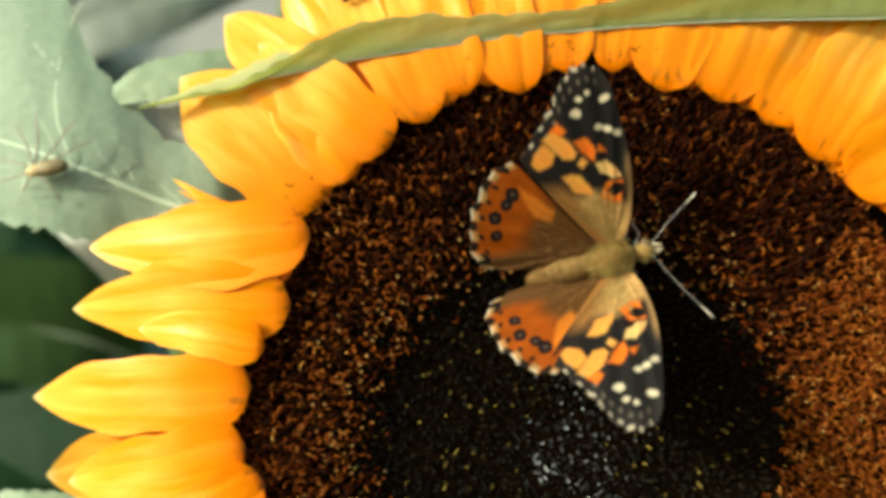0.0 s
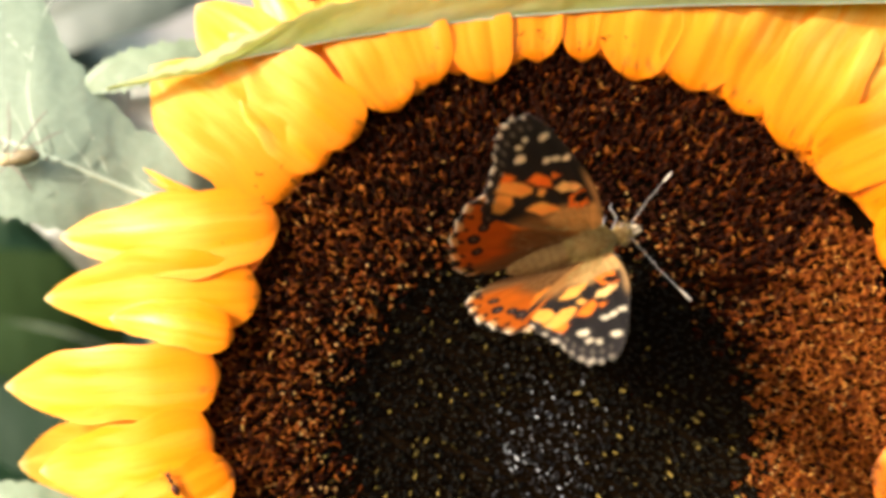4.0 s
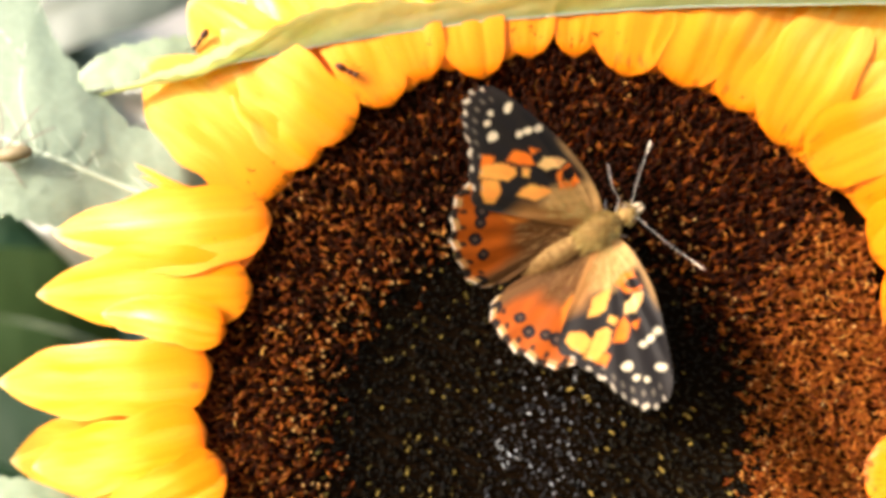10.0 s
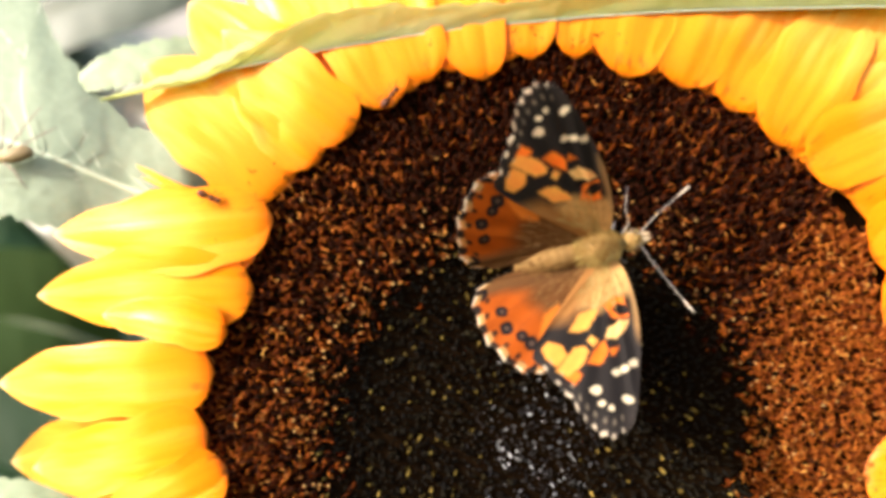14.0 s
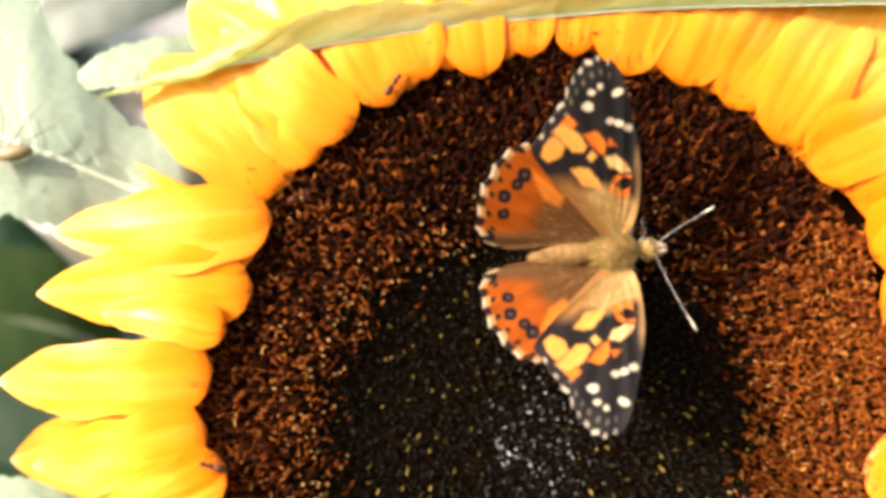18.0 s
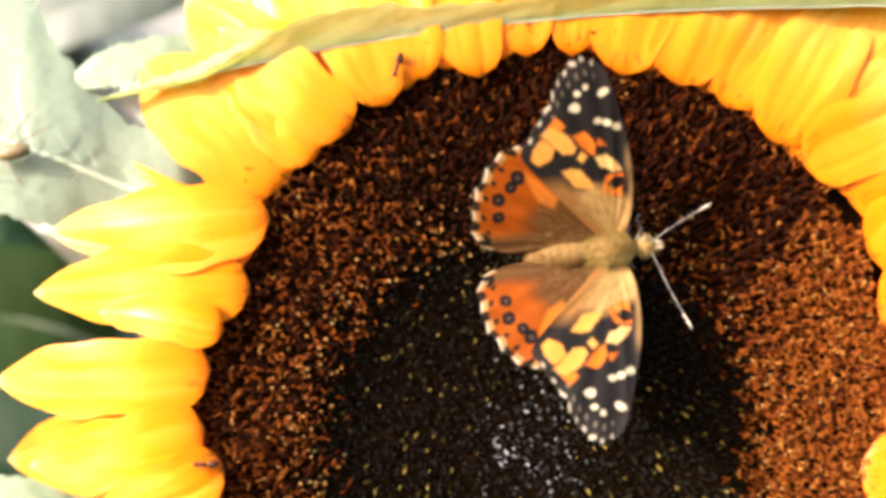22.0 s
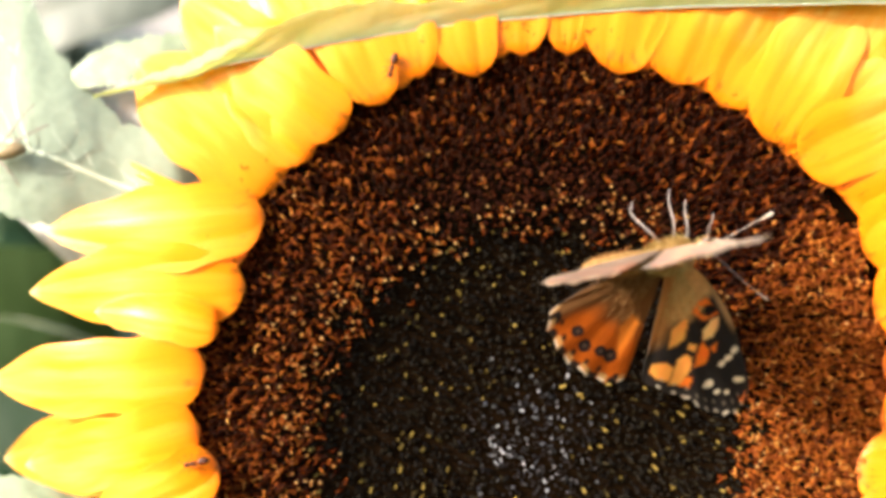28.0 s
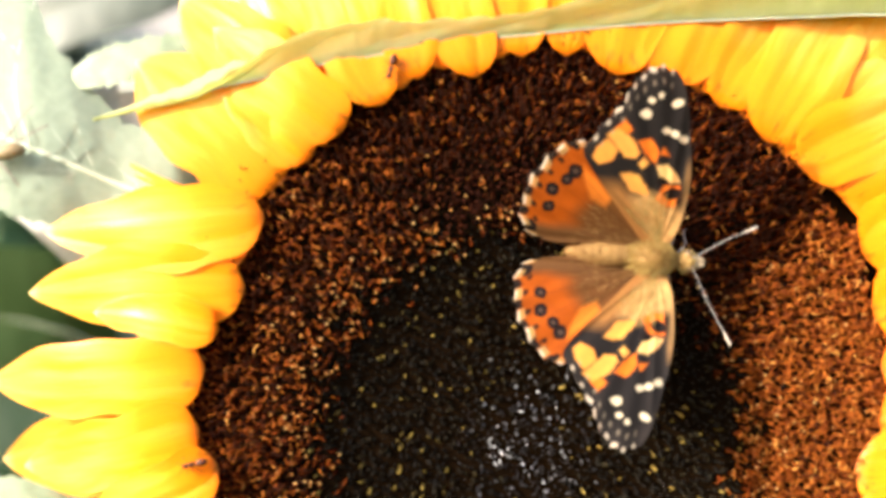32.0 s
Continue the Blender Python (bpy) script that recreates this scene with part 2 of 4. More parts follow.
# ---- ground and distance ----
def ground():
    n = 60
    g = np.sign(np.linspace(-1, 1, n)) * np.abs(np.linspace(-1, 1, n)) ** 3 * 300
    x, y = np.meshgrid(g, g, indexing="ij")
    z = 0.02 * np.sin(x * 3.1) * np.sin(y * 2.3) * (np.abs(x) < 20)
    mat = plain("garden_soil_and_grass", (0.035, 0.06, 0.018), (0.11, 0.10, 0.05), 6, 0.9, 0.1, 0.5, 0.02)
    tagged(new("ground", mesh_of("ground", np.stack([x, y, z], -1).reshape(-1, 3), grid_faces(n, n), mat, True, 1.0)), "dark garden soil with patches of short grass", "ground", kind="structure")


ground()


# ---- sunflower ----
HUB = np.array([14.1, -21.2])                   # middle of the flower's face
CORE = np.array([14.4, -28.8])                  # middle of the closed florets
RIM = 51.5
SURFACES = []                                   # petals, for the insects that walk on them
sunflower = thing("sunflower", pose(0.014, 0.05, 0), "tall sunflower with yellow petals and dark brown disc", "flower")


def dome(x, y):
    """Height of the floret bed."""
    r2 = ((x - HUB[0]) ** 2 + (y - HUB[1]) ** 2) / RIM ** 2
    k = ((x - HUB[0]) * 0.8 - (y - HUB[1]) * 0.5) / RIM
    return 1.5 + 1.2 * r2 + 2.4 * r2 * np.clip(k, 0, 1) + 1.8 * r2 * np.clip((y - HUB[1]) / RIM, 0, 1) + 0.9 * np.exp(-((np.hypot(x - CORE[0], y - CORE[1]) - 36) / 8) ** 2)


def petal_mesh(bx, by, tx, ty, width, z0, lift, z2, bow, seed):
    rng = np.random.default_rng(seed)
    nu, nv = 26, 25
    s, v = np.meshgrid(np.linspace(0, 1, nu), np.linspace(-1, 1, nv), indexing="ij")
    b, t = np.array([bx, by]), np.array([tx, ty])
    d = (t - b) / np.linalg.norm(t - b)
    n = np.array([-d[1], d[0]])
    rise = np.clip(s / 0.32, 0, 1)
    fall = np.clip((s - 0.42) / 0.58, 0, 1)
    butt = np.sqrt(np.clip(1 - (1 - np.clip(s / 0.15, 0, 1)) ** 2, 0.01, 1))
    shape = butt * (0.78 + 0.22 * np.sin(rise * np.pi / 2)) * np.clip(1 - fall ** 2.3, 0.01, 1) ** 0.85
    half = width / 2 * shape
    wob = 1 + 0.07 * np.sin(s * 9 + rng.uniform(0, 6)) + 0.045 * np.sin(s * 21 + rng.uniform(0, 6)) * np.sign(v)
    mid = b[None, None] + (t - b) * s[..., None] + n * (bow * np.sin(np.pi * s))[..., None]
    xy = mid + n * (v * half * wob)[..., None]
    f1, f2 = rng.uniform(0, 6, 2)
    z = z0 + lift * np.sin(np.pi * np.clip(s * 1.15, 0, 1)) + (z2 - z0) * s ** 2
    z += (0.6 + 0.4 * rng.random()) * (v ** 2) * shape * np.sin(np.pi * s) * rng.choice([1.0, -0.7]) * 0.18
    for side in (-0.36 + rng.normal(0, 0.06), 0.36 + rng.normal(0, 0.06)):
        z -= rng.uniform(0.05, 0.18) * np.exp(-((v - side) / 0.12) ** 2) * np.sin(np.pi * s) ** 0.5
    z += 0.12 * np.cos(v * 5.2 + f1 + 0.6 * s) * np.sin(np.pi * s) ** 0.6 + 0.02 * np.cos(v * 13 + f2 + 2 * s) * np.sin(np.pi * s) ** 0.5
    z += 0.22 * np.sin(6.5 * s + 2.4 * v + f2) * np.sin(np.pi * s)
    z += 0.3 * rng.normal() * v * s * 2 * shape
    z -= 0.5 * (1 - np.clip(s / 0.05, 0, 1)) ** 2
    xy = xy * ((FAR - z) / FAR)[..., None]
    top = np.concatenate([xy, z[..., None]], -1).reshape(-1, 3)
    low = top - [0, 0, 0.18]
    faces = grid_faces(nu, nv)
    f = np.concatenate([faces, faces[:, ::-1] + nu * nv])
    edge = [i * nv for i in range(nu)] + [(nu - 1) * nv + j for j in range(1, nv)]
    edge += [i * nv + nv - 1 for i in range(nu - 2, -1, -1)] + list(range(nv - 2, 0, -1))
    e = np.array(edge)
    ring = 2 * nu * nv + np.arange(len(e))
    near = np.roll(ring, -1)
    f = np.concatenate([f, np.stack([ring, ring + len(e), near + len(e), near], -1)])
    me = mesh_of("petal", np.concatenate([top, low, top[e], low[e]]), f, PETAL)
    uv = me.uv_layers.new(name="along").data
    flat = np.stack([s, v * half / 12 + seed % 17], -1).reshape(-1, 2)
    flat = np.concatenate([flat, flat, flat[e], flat[e]])
    idx = np.empty(len(me.loops), int)
    me.loops.foreach_get("vertex_index", idx)
    uv.foreach_set("uv", flat[idx].reshape(-1))
    SURFACES.append((top, faces))
    return me


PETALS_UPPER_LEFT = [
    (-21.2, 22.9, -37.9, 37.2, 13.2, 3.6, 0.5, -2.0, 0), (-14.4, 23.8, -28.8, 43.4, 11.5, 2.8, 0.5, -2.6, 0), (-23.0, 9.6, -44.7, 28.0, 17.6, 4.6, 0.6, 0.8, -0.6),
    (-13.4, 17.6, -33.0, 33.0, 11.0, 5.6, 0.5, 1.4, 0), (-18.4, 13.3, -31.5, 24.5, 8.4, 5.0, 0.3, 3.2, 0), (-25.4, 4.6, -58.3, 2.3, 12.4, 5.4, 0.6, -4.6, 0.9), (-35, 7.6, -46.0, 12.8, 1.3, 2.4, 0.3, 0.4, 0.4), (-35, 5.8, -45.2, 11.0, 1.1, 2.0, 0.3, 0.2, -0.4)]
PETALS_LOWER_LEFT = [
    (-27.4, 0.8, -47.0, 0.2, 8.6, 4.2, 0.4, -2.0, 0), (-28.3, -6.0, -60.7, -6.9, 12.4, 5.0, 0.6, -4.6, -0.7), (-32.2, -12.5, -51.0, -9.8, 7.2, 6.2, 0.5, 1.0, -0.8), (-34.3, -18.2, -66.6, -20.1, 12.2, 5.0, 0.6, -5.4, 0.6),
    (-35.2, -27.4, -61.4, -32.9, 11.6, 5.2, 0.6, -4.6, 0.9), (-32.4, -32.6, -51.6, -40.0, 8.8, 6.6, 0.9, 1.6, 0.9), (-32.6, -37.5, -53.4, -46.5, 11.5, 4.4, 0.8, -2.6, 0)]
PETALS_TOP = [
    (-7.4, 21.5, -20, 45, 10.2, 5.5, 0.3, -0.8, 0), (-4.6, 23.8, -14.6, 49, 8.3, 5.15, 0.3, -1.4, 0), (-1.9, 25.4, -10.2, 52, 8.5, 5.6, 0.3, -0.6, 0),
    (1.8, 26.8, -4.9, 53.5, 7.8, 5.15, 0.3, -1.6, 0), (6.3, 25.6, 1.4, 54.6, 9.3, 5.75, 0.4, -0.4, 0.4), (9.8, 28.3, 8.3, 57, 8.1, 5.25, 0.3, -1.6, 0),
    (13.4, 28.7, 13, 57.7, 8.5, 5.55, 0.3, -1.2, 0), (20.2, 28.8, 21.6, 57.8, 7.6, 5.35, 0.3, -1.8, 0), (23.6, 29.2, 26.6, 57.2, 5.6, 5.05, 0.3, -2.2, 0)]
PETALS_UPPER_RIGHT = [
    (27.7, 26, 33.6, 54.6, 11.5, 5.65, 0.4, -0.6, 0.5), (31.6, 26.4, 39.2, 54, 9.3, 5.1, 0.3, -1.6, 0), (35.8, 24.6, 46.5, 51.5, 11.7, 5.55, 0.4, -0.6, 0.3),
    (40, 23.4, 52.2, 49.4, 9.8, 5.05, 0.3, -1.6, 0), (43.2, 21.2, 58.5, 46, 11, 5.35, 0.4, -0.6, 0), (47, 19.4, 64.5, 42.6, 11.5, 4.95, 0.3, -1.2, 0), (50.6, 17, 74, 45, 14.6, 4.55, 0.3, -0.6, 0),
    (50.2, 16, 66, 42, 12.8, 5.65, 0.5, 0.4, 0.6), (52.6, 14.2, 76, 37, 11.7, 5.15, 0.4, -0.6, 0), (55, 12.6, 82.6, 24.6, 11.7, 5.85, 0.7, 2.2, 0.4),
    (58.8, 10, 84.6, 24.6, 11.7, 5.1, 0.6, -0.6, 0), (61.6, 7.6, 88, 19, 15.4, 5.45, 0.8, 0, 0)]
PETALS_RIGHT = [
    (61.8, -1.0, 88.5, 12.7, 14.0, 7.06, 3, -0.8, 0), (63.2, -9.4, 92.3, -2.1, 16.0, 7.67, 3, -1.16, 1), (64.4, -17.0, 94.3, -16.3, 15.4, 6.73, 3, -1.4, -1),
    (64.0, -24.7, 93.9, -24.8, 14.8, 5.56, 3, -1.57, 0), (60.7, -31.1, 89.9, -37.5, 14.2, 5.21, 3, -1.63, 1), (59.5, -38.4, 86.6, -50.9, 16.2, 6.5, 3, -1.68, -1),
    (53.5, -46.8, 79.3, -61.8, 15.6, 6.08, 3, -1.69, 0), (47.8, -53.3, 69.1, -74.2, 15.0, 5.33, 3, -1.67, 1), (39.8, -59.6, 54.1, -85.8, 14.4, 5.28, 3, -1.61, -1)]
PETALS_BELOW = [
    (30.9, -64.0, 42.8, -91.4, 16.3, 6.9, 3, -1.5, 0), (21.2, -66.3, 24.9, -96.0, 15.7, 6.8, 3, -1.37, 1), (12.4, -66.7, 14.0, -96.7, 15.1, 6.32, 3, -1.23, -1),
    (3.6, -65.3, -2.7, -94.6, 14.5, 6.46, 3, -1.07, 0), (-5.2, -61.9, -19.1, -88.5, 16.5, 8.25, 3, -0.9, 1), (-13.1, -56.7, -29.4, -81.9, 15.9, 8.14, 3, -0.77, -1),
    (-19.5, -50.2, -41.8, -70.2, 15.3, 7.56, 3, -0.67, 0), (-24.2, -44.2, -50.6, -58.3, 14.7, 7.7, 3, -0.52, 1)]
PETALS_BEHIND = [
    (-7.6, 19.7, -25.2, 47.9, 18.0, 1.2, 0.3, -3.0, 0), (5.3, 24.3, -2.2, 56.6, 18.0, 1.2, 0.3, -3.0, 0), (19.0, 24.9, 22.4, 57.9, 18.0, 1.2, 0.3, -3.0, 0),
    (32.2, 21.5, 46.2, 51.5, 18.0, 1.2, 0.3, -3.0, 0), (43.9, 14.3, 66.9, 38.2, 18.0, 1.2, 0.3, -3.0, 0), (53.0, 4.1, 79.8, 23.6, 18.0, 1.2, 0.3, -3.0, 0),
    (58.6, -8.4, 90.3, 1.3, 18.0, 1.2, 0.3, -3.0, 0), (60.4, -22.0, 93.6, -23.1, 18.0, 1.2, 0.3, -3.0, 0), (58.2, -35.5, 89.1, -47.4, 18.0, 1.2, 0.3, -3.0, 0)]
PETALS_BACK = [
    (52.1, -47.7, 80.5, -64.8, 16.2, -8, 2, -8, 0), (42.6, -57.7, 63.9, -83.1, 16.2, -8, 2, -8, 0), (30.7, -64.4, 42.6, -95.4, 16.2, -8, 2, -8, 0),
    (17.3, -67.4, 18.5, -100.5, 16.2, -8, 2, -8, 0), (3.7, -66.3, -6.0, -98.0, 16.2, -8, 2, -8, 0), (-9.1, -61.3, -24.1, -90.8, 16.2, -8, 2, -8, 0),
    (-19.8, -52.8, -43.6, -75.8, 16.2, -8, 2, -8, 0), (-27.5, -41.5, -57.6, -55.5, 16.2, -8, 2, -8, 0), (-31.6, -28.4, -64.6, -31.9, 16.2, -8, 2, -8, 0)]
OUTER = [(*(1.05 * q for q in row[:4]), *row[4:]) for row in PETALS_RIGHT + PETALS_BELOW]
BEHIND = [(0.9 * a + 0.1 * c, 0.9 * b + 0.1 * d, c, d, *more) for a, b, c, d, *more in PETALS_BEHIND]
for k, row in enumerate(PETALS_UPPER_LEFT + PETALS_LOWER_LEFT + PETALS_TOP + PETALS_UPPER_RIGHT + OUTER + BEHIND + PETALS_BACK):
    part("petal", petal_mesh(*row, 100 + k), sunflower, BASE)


def disc():
    nr, na = 24, 96
    r, a = np.meshgrid(np.linspace(0, RIM + 5, nr), np.linspace(0, 2 * np.pi, na, endpoint=False), indexing="ij")
    x, y = HUB[0] + r * np.cos(a), HUB[1] + r * np.sin(a)
    part("disc", mesh_of("disc", np.stack([x, y, dome(x, y) - 1.2 - 0.5 * np.clip(r - RIM, 0, 9)], -1).reshape(-1, 3), grid_faces(nr, na, True), BED), sunflower, BASE, "dark brown floret bed")
    r = np.array([RIM - 4, RIM - 4.5, RIM - 9, RIM - 22, 14, 7, 0.1])
    z = np.array([-7, -9, -13, -19, -24, -32, -33])
    a = np.linspace(0, 2 * np.pi, 48, endpoint=False)
    v = np.stack([HUB[0] + r[:, None] * np.cos(a), HUB[1] + r[:, None] * np.sin(a), z[:, None] + 0 * a], -1)
    part("receptacle", mesh_of("receptacle", v.reshape(-1, 3), grid_faces(7, 48, True), STEM), sunflower, BASE, "green back of the flower head")


disc()


def florets():
    """Spirals of florets: open ones outside, closed buds inside, young ones in the core."""
    rng = np.random.default_rng(5)
    tubes, sunlit_tubes, stigmas, shaded_stigmas, pollen, buds, young, near = [], [], [], [], [], [], [], []
    a5 = np.linspace(0, 2 * np.pi, 5, endpoint=False)
    for n in range(1, 12900):
        q = 0.545 * math.sqrt(n)
        a = n * 2.399963
        x, y = CORE[0] + q * math.cos(a), CORE[1] + q * math.sin(a)
        if math.hypot(x - HUB[0], y - HUB[1]) > RIM + 0.9 * math.sin(n) or y < -60:
            continue
        x, y = x + rng.normal(0, 0.16), y + rng.normal(0, 0.16)
        z = float(dome(x, y))
        inner = q + rng.normal(0, 2.4)
        if inner < 9:
            for _ in range(1 + (n % 2)):
                h, r = rng.uniform(0.7, 1.2), rng.uniform(0.09, 0.17)
                young.append(cone(*rng.normal((x, y), 0.2), z - 1.0, h, r, a5, rng, 0.25, 0.3))
        elif inner < 31.5:
            for _ in range(1 + (n % 3 == 0)):
                h, r = rng.uniform(0.7, 1.4), rng.uniform(0.12, 0.24)
                buds.append(cone(*rng.normal((x, y), 0.2), z - 1.1, h, r, a5, rng, 0.35, 0.3))
        else:
            h, r = rng.uniform(1.3, 2.3), rng.uniform(0.19, 0.33)
            if inner < 33.5:
                h *= 0.75
            tv, tf = cone(x, y, z - 1.3, h, r, a5, rng, 0.6)
            ox, oy = (np.array([x, y]) - HUB) * 0.7 * h * q / RIM ** 2
            # extra curls in the lower right also stand in for its sunlit brightness
            pieces = [curl(x + ox, y + oy, z - 1.3 + h, rng) for _ in range((2 if inner > 33 else 1) + 3 * (ox - oy > rng.uniform(0.1, 0.8)))]
            dot = None
            if 28 < inner < 37 and rng.random() < 0.34 or rng.random() < (0.008 if ox - oy < 0.5 else 0.05):
                v, f = blob(0.21, 0.2, 0.2, 5, 6)
                dot = (v + [x, y, z - 0.85 + h], f)
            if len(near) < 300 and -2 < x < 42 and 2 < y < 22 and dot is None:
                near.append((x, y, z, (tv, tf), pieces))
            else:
                # sun on the lower right is put into colour: share of lighter copies
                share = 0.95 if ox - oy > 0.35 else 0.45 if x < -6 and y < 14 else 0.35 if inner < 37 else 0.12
                (sunlit_tubes if rng.random() < share else tubes).append((tv, tf))
                (stigmas if rng.random() < share else shaded_stigmas).extend(pieces)
                if dot:
                    pollen.append(dot)
    for name, bits, mat, label in (("open_floret_mass", tubes, TUBE, "dark brown open tubular florets"), ("sunlit_floret_mass", sunlit_tubes, TUBE_SUNLIT, "rust-brown tubular florets, coloured as sunlit"), ("stigma_mass", stigmas, STIGMA, "curled golden-brown stigmas"), ("shaded_stigma_mass", shaded_stigmas, STIGMA_SHADED, "curled rust-brown stigmas, coloured as shaded"),
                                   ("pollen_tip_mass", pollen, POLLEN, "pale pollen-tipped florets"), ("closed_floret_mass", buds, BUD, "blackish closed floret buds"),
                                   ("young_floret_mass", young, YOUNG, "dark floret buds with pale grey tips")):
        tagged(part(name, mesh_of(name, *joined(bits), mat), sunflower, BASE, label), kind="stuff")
    shared = []
    for x, y, z, (tv, tf), pieces in near[:12]:
        v, f = joined([(tv, tf)] + pieces)
        me = mesh_of("floret", v - [x, y, z], f, [FLORET, FLORET_TIP])
        me.polygons.foreach_set("material_index", [0 if k < len(tf) else 1 for k in range(len(f))])
        shared.append(me)
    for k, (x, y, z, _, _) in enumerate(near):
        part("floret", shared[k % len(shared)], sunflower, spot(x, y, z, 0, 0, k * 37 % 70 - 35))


def cone(x, y, z, h, r, a5, rng, mouth, loose=0.2):
    out = (np.array([x, y]) - HUB) / RIM
    lean = rng.normal(0, loose, 2) + 0.75 * out * np.hypot(*out)
    rings = [(0, r * 0.8), (0.55, r), (0.9, r * 0.9), (1.0, r * mouth)]
    v = [[x + lean[0] * k * h + rr * c, y + lean[1] * k * h + rr * s, z + k * h] for k, rr in rings for c, s in zip(np.cos(a5), np.sin(a5))]
    f = grid_faces(4, 5, True).tolist() + [[19, 18, 17, 16, 15]]
    return np.array(v), f


def curl(x, y, z, rng):
    """A short curled stigma."""
    a, r, n = rng.uniform(0, 6.283), rng.uniform(0.28, 0.62), 5
    w = np.linspace(0, rng.uniform(2.0, 3.6), n)
    d = np.array([math.cos(a), math.sin(a)])
    p = np.stack([x + d[0] * r * (1 - np.cos(w)), y + d[1] * r * (1 - np.cos(w)), z - 0.2 + r * 1.1 * np.sin(w)], -1)
    v, f = tube(p, [0.08, 0.082, 0.08, 0.07, 0.035], 4, False)
    return v, f


def by_random(name, stops):
    m, t, b = material(name, 0.7, 0.04)
    col = ramp(t, t.nodes.new("ShaderNodeObjectInfo").outputs["Random"], stops)
    t.links.new(col, b.inputs["Base Color"])
    return m


# single florets take the dark copies' colours, painting the upper disc's shade
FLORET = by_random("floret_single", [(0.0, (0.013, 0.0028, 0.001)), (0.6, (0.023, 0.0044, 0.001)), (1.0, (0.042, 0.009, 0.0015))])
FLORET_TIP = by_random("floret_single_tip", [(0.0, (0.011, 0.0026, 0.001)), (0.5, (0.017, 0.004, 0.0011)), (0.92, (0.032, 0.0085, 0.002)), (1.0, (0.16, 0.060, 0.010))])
florets()


def stalk():
    p = bend([(14, -21, -28), (14, -26, -42), (14, -60, -52), (13, -300, -54), (12, -800, -52), (14, -1450, -50)], 40)
    part("stem", mesh_of("stem", *tube(p, np.linspace(8, 13, 40), 14), STEM), sunflower, BASE, "hairy green stem")
    for k in range(22):
        a = 2 * math.pi * k / 22
        d, n = np.array([math.cos(a), math.sin(a)]), np.array([-math.sin(a), math.cos(a)])
        s, v = np.meshgrid(np.linspace(0, 1, 9), np.linspace(-1, 1, 5), indexing="ij")
        r = 36 + 17 * s
        half = 6 * np.sin(np.pi * (0.25 + 0.75 * s)) ** 0.8
        z = -13 + 1.5 * s - 1.2 * v ** 2 - 3 * (1 - s)
        x = HUB[0] + d[0] * r + n[0] * v * half
        y = HUB[1] + d[1] * r + n[1] * v * half
        top = np.stack([x, y, z], -1).reshape(-1, 3)
        f = grid_faces(9, 5)
        part("bract", mesh_of("bract", np.concatenate([top, top - [0, 0, 0.5]]), np.concatenate([f, f[:, ::-1] + 45]), LEAF), sunflower, BASE)


stalk()


# ---- leaves ----
def blade_mesh(name, spine, near, far, near_dir, far_dir, mat, teeth=0.5, cup=0.12, seed=1, n=70):
    """A leaf folded along its midrib: spine points, the widths of its halves along it, and the ways in which they spread."""
    rng = np.random.default_rng(seed)
    p = bend(spine, n)
    s = np.linspace(0, 1, n)
    nv = 15
    rows = []
    d1, d2 = Vector(near_dir).normalized(), Vector(far_dir).normalized()
    wn_, wf = np.interp(s, np.linspace(0, 1, len(near)), near), np.interp(s, np.linspace(0, 1, len(far)), far)
    jag = teeth * (1 - (s * 26 % 1.0)) * np.clip(np.sin(np.pi * s) * 3, 0, 1) + 0.2 * teeth * rng.normal(0, 1, n)
    for side, w, d in ((-1, wf, d2), (1, wn_, d1)):
        for t in (np.linspace(1, 0, nv) if side < 0 else np.linspace(0, 1, nv)[1:]):
            out = np.asarray(d)[None] * (t * np.maximum(w + jag * (t > 0.93), 0.02))[:, None]
            crinkle = 0.10 * np.sin(s * 55 + t * 5 * side) * t * (1 - t) * 3 + cup * w * t * t * -1.2 + 0.35 * np.sin(s * 11 + side) * t
            nrm = np.cross(np.gradient(p, axis=0), np.asarray(d)[None])
            nrm /= np.linalg.norm(nrm, axis=1)[:, None] + 1e-9
            rows.append(p + out + nrm * crinkle[:, None] * side)
    v = np.stack(rows, 1)
    m = v.shape[1]
    f = grid_faces(n, m)
    shift = np.cross(np.gradient(v, axis=0).reshape(-1, 3), np.gradient(v, axis=1).reshape(-1, 3))
    shift /= np.linalg.norm(shift, axis=1)[:, None] + 1e-9
    flat = v.reshape(-1, 3)
    return mesh_of(name, np.concatenate([flat, flat + shift * 0.25]), np.concatenate([f, f[:, ::-1] + n * m]), mat), v


def vein_tubes(v, ribs, rad=0.35):
    """The midrib and side veins of a blade, laid on its face."""
    n, m = v.shape[:2]
    mid = m // 2
    bits = [tube(v[:, mid], np.linspace(rad * 1.5, rad * 0.3, n), 6)]
    for side in (-1, 1):
        for k in ribs:
            i0 = int(k * n)
            path = [v[min(n - 1, i0 + int(j * 0.9 * 1.6)), mid + side * j] for j in range(0, mid - 1)]
            bits.append(tube(np.array(path), np.linspace(rad * 0.7, rad * 0.2, len(path)), 5))
    return mesh_of("vein", *joined(bits), VEIN)


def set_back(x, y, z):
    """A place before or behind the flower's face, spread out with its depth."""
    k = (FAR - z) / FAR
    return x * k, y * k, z


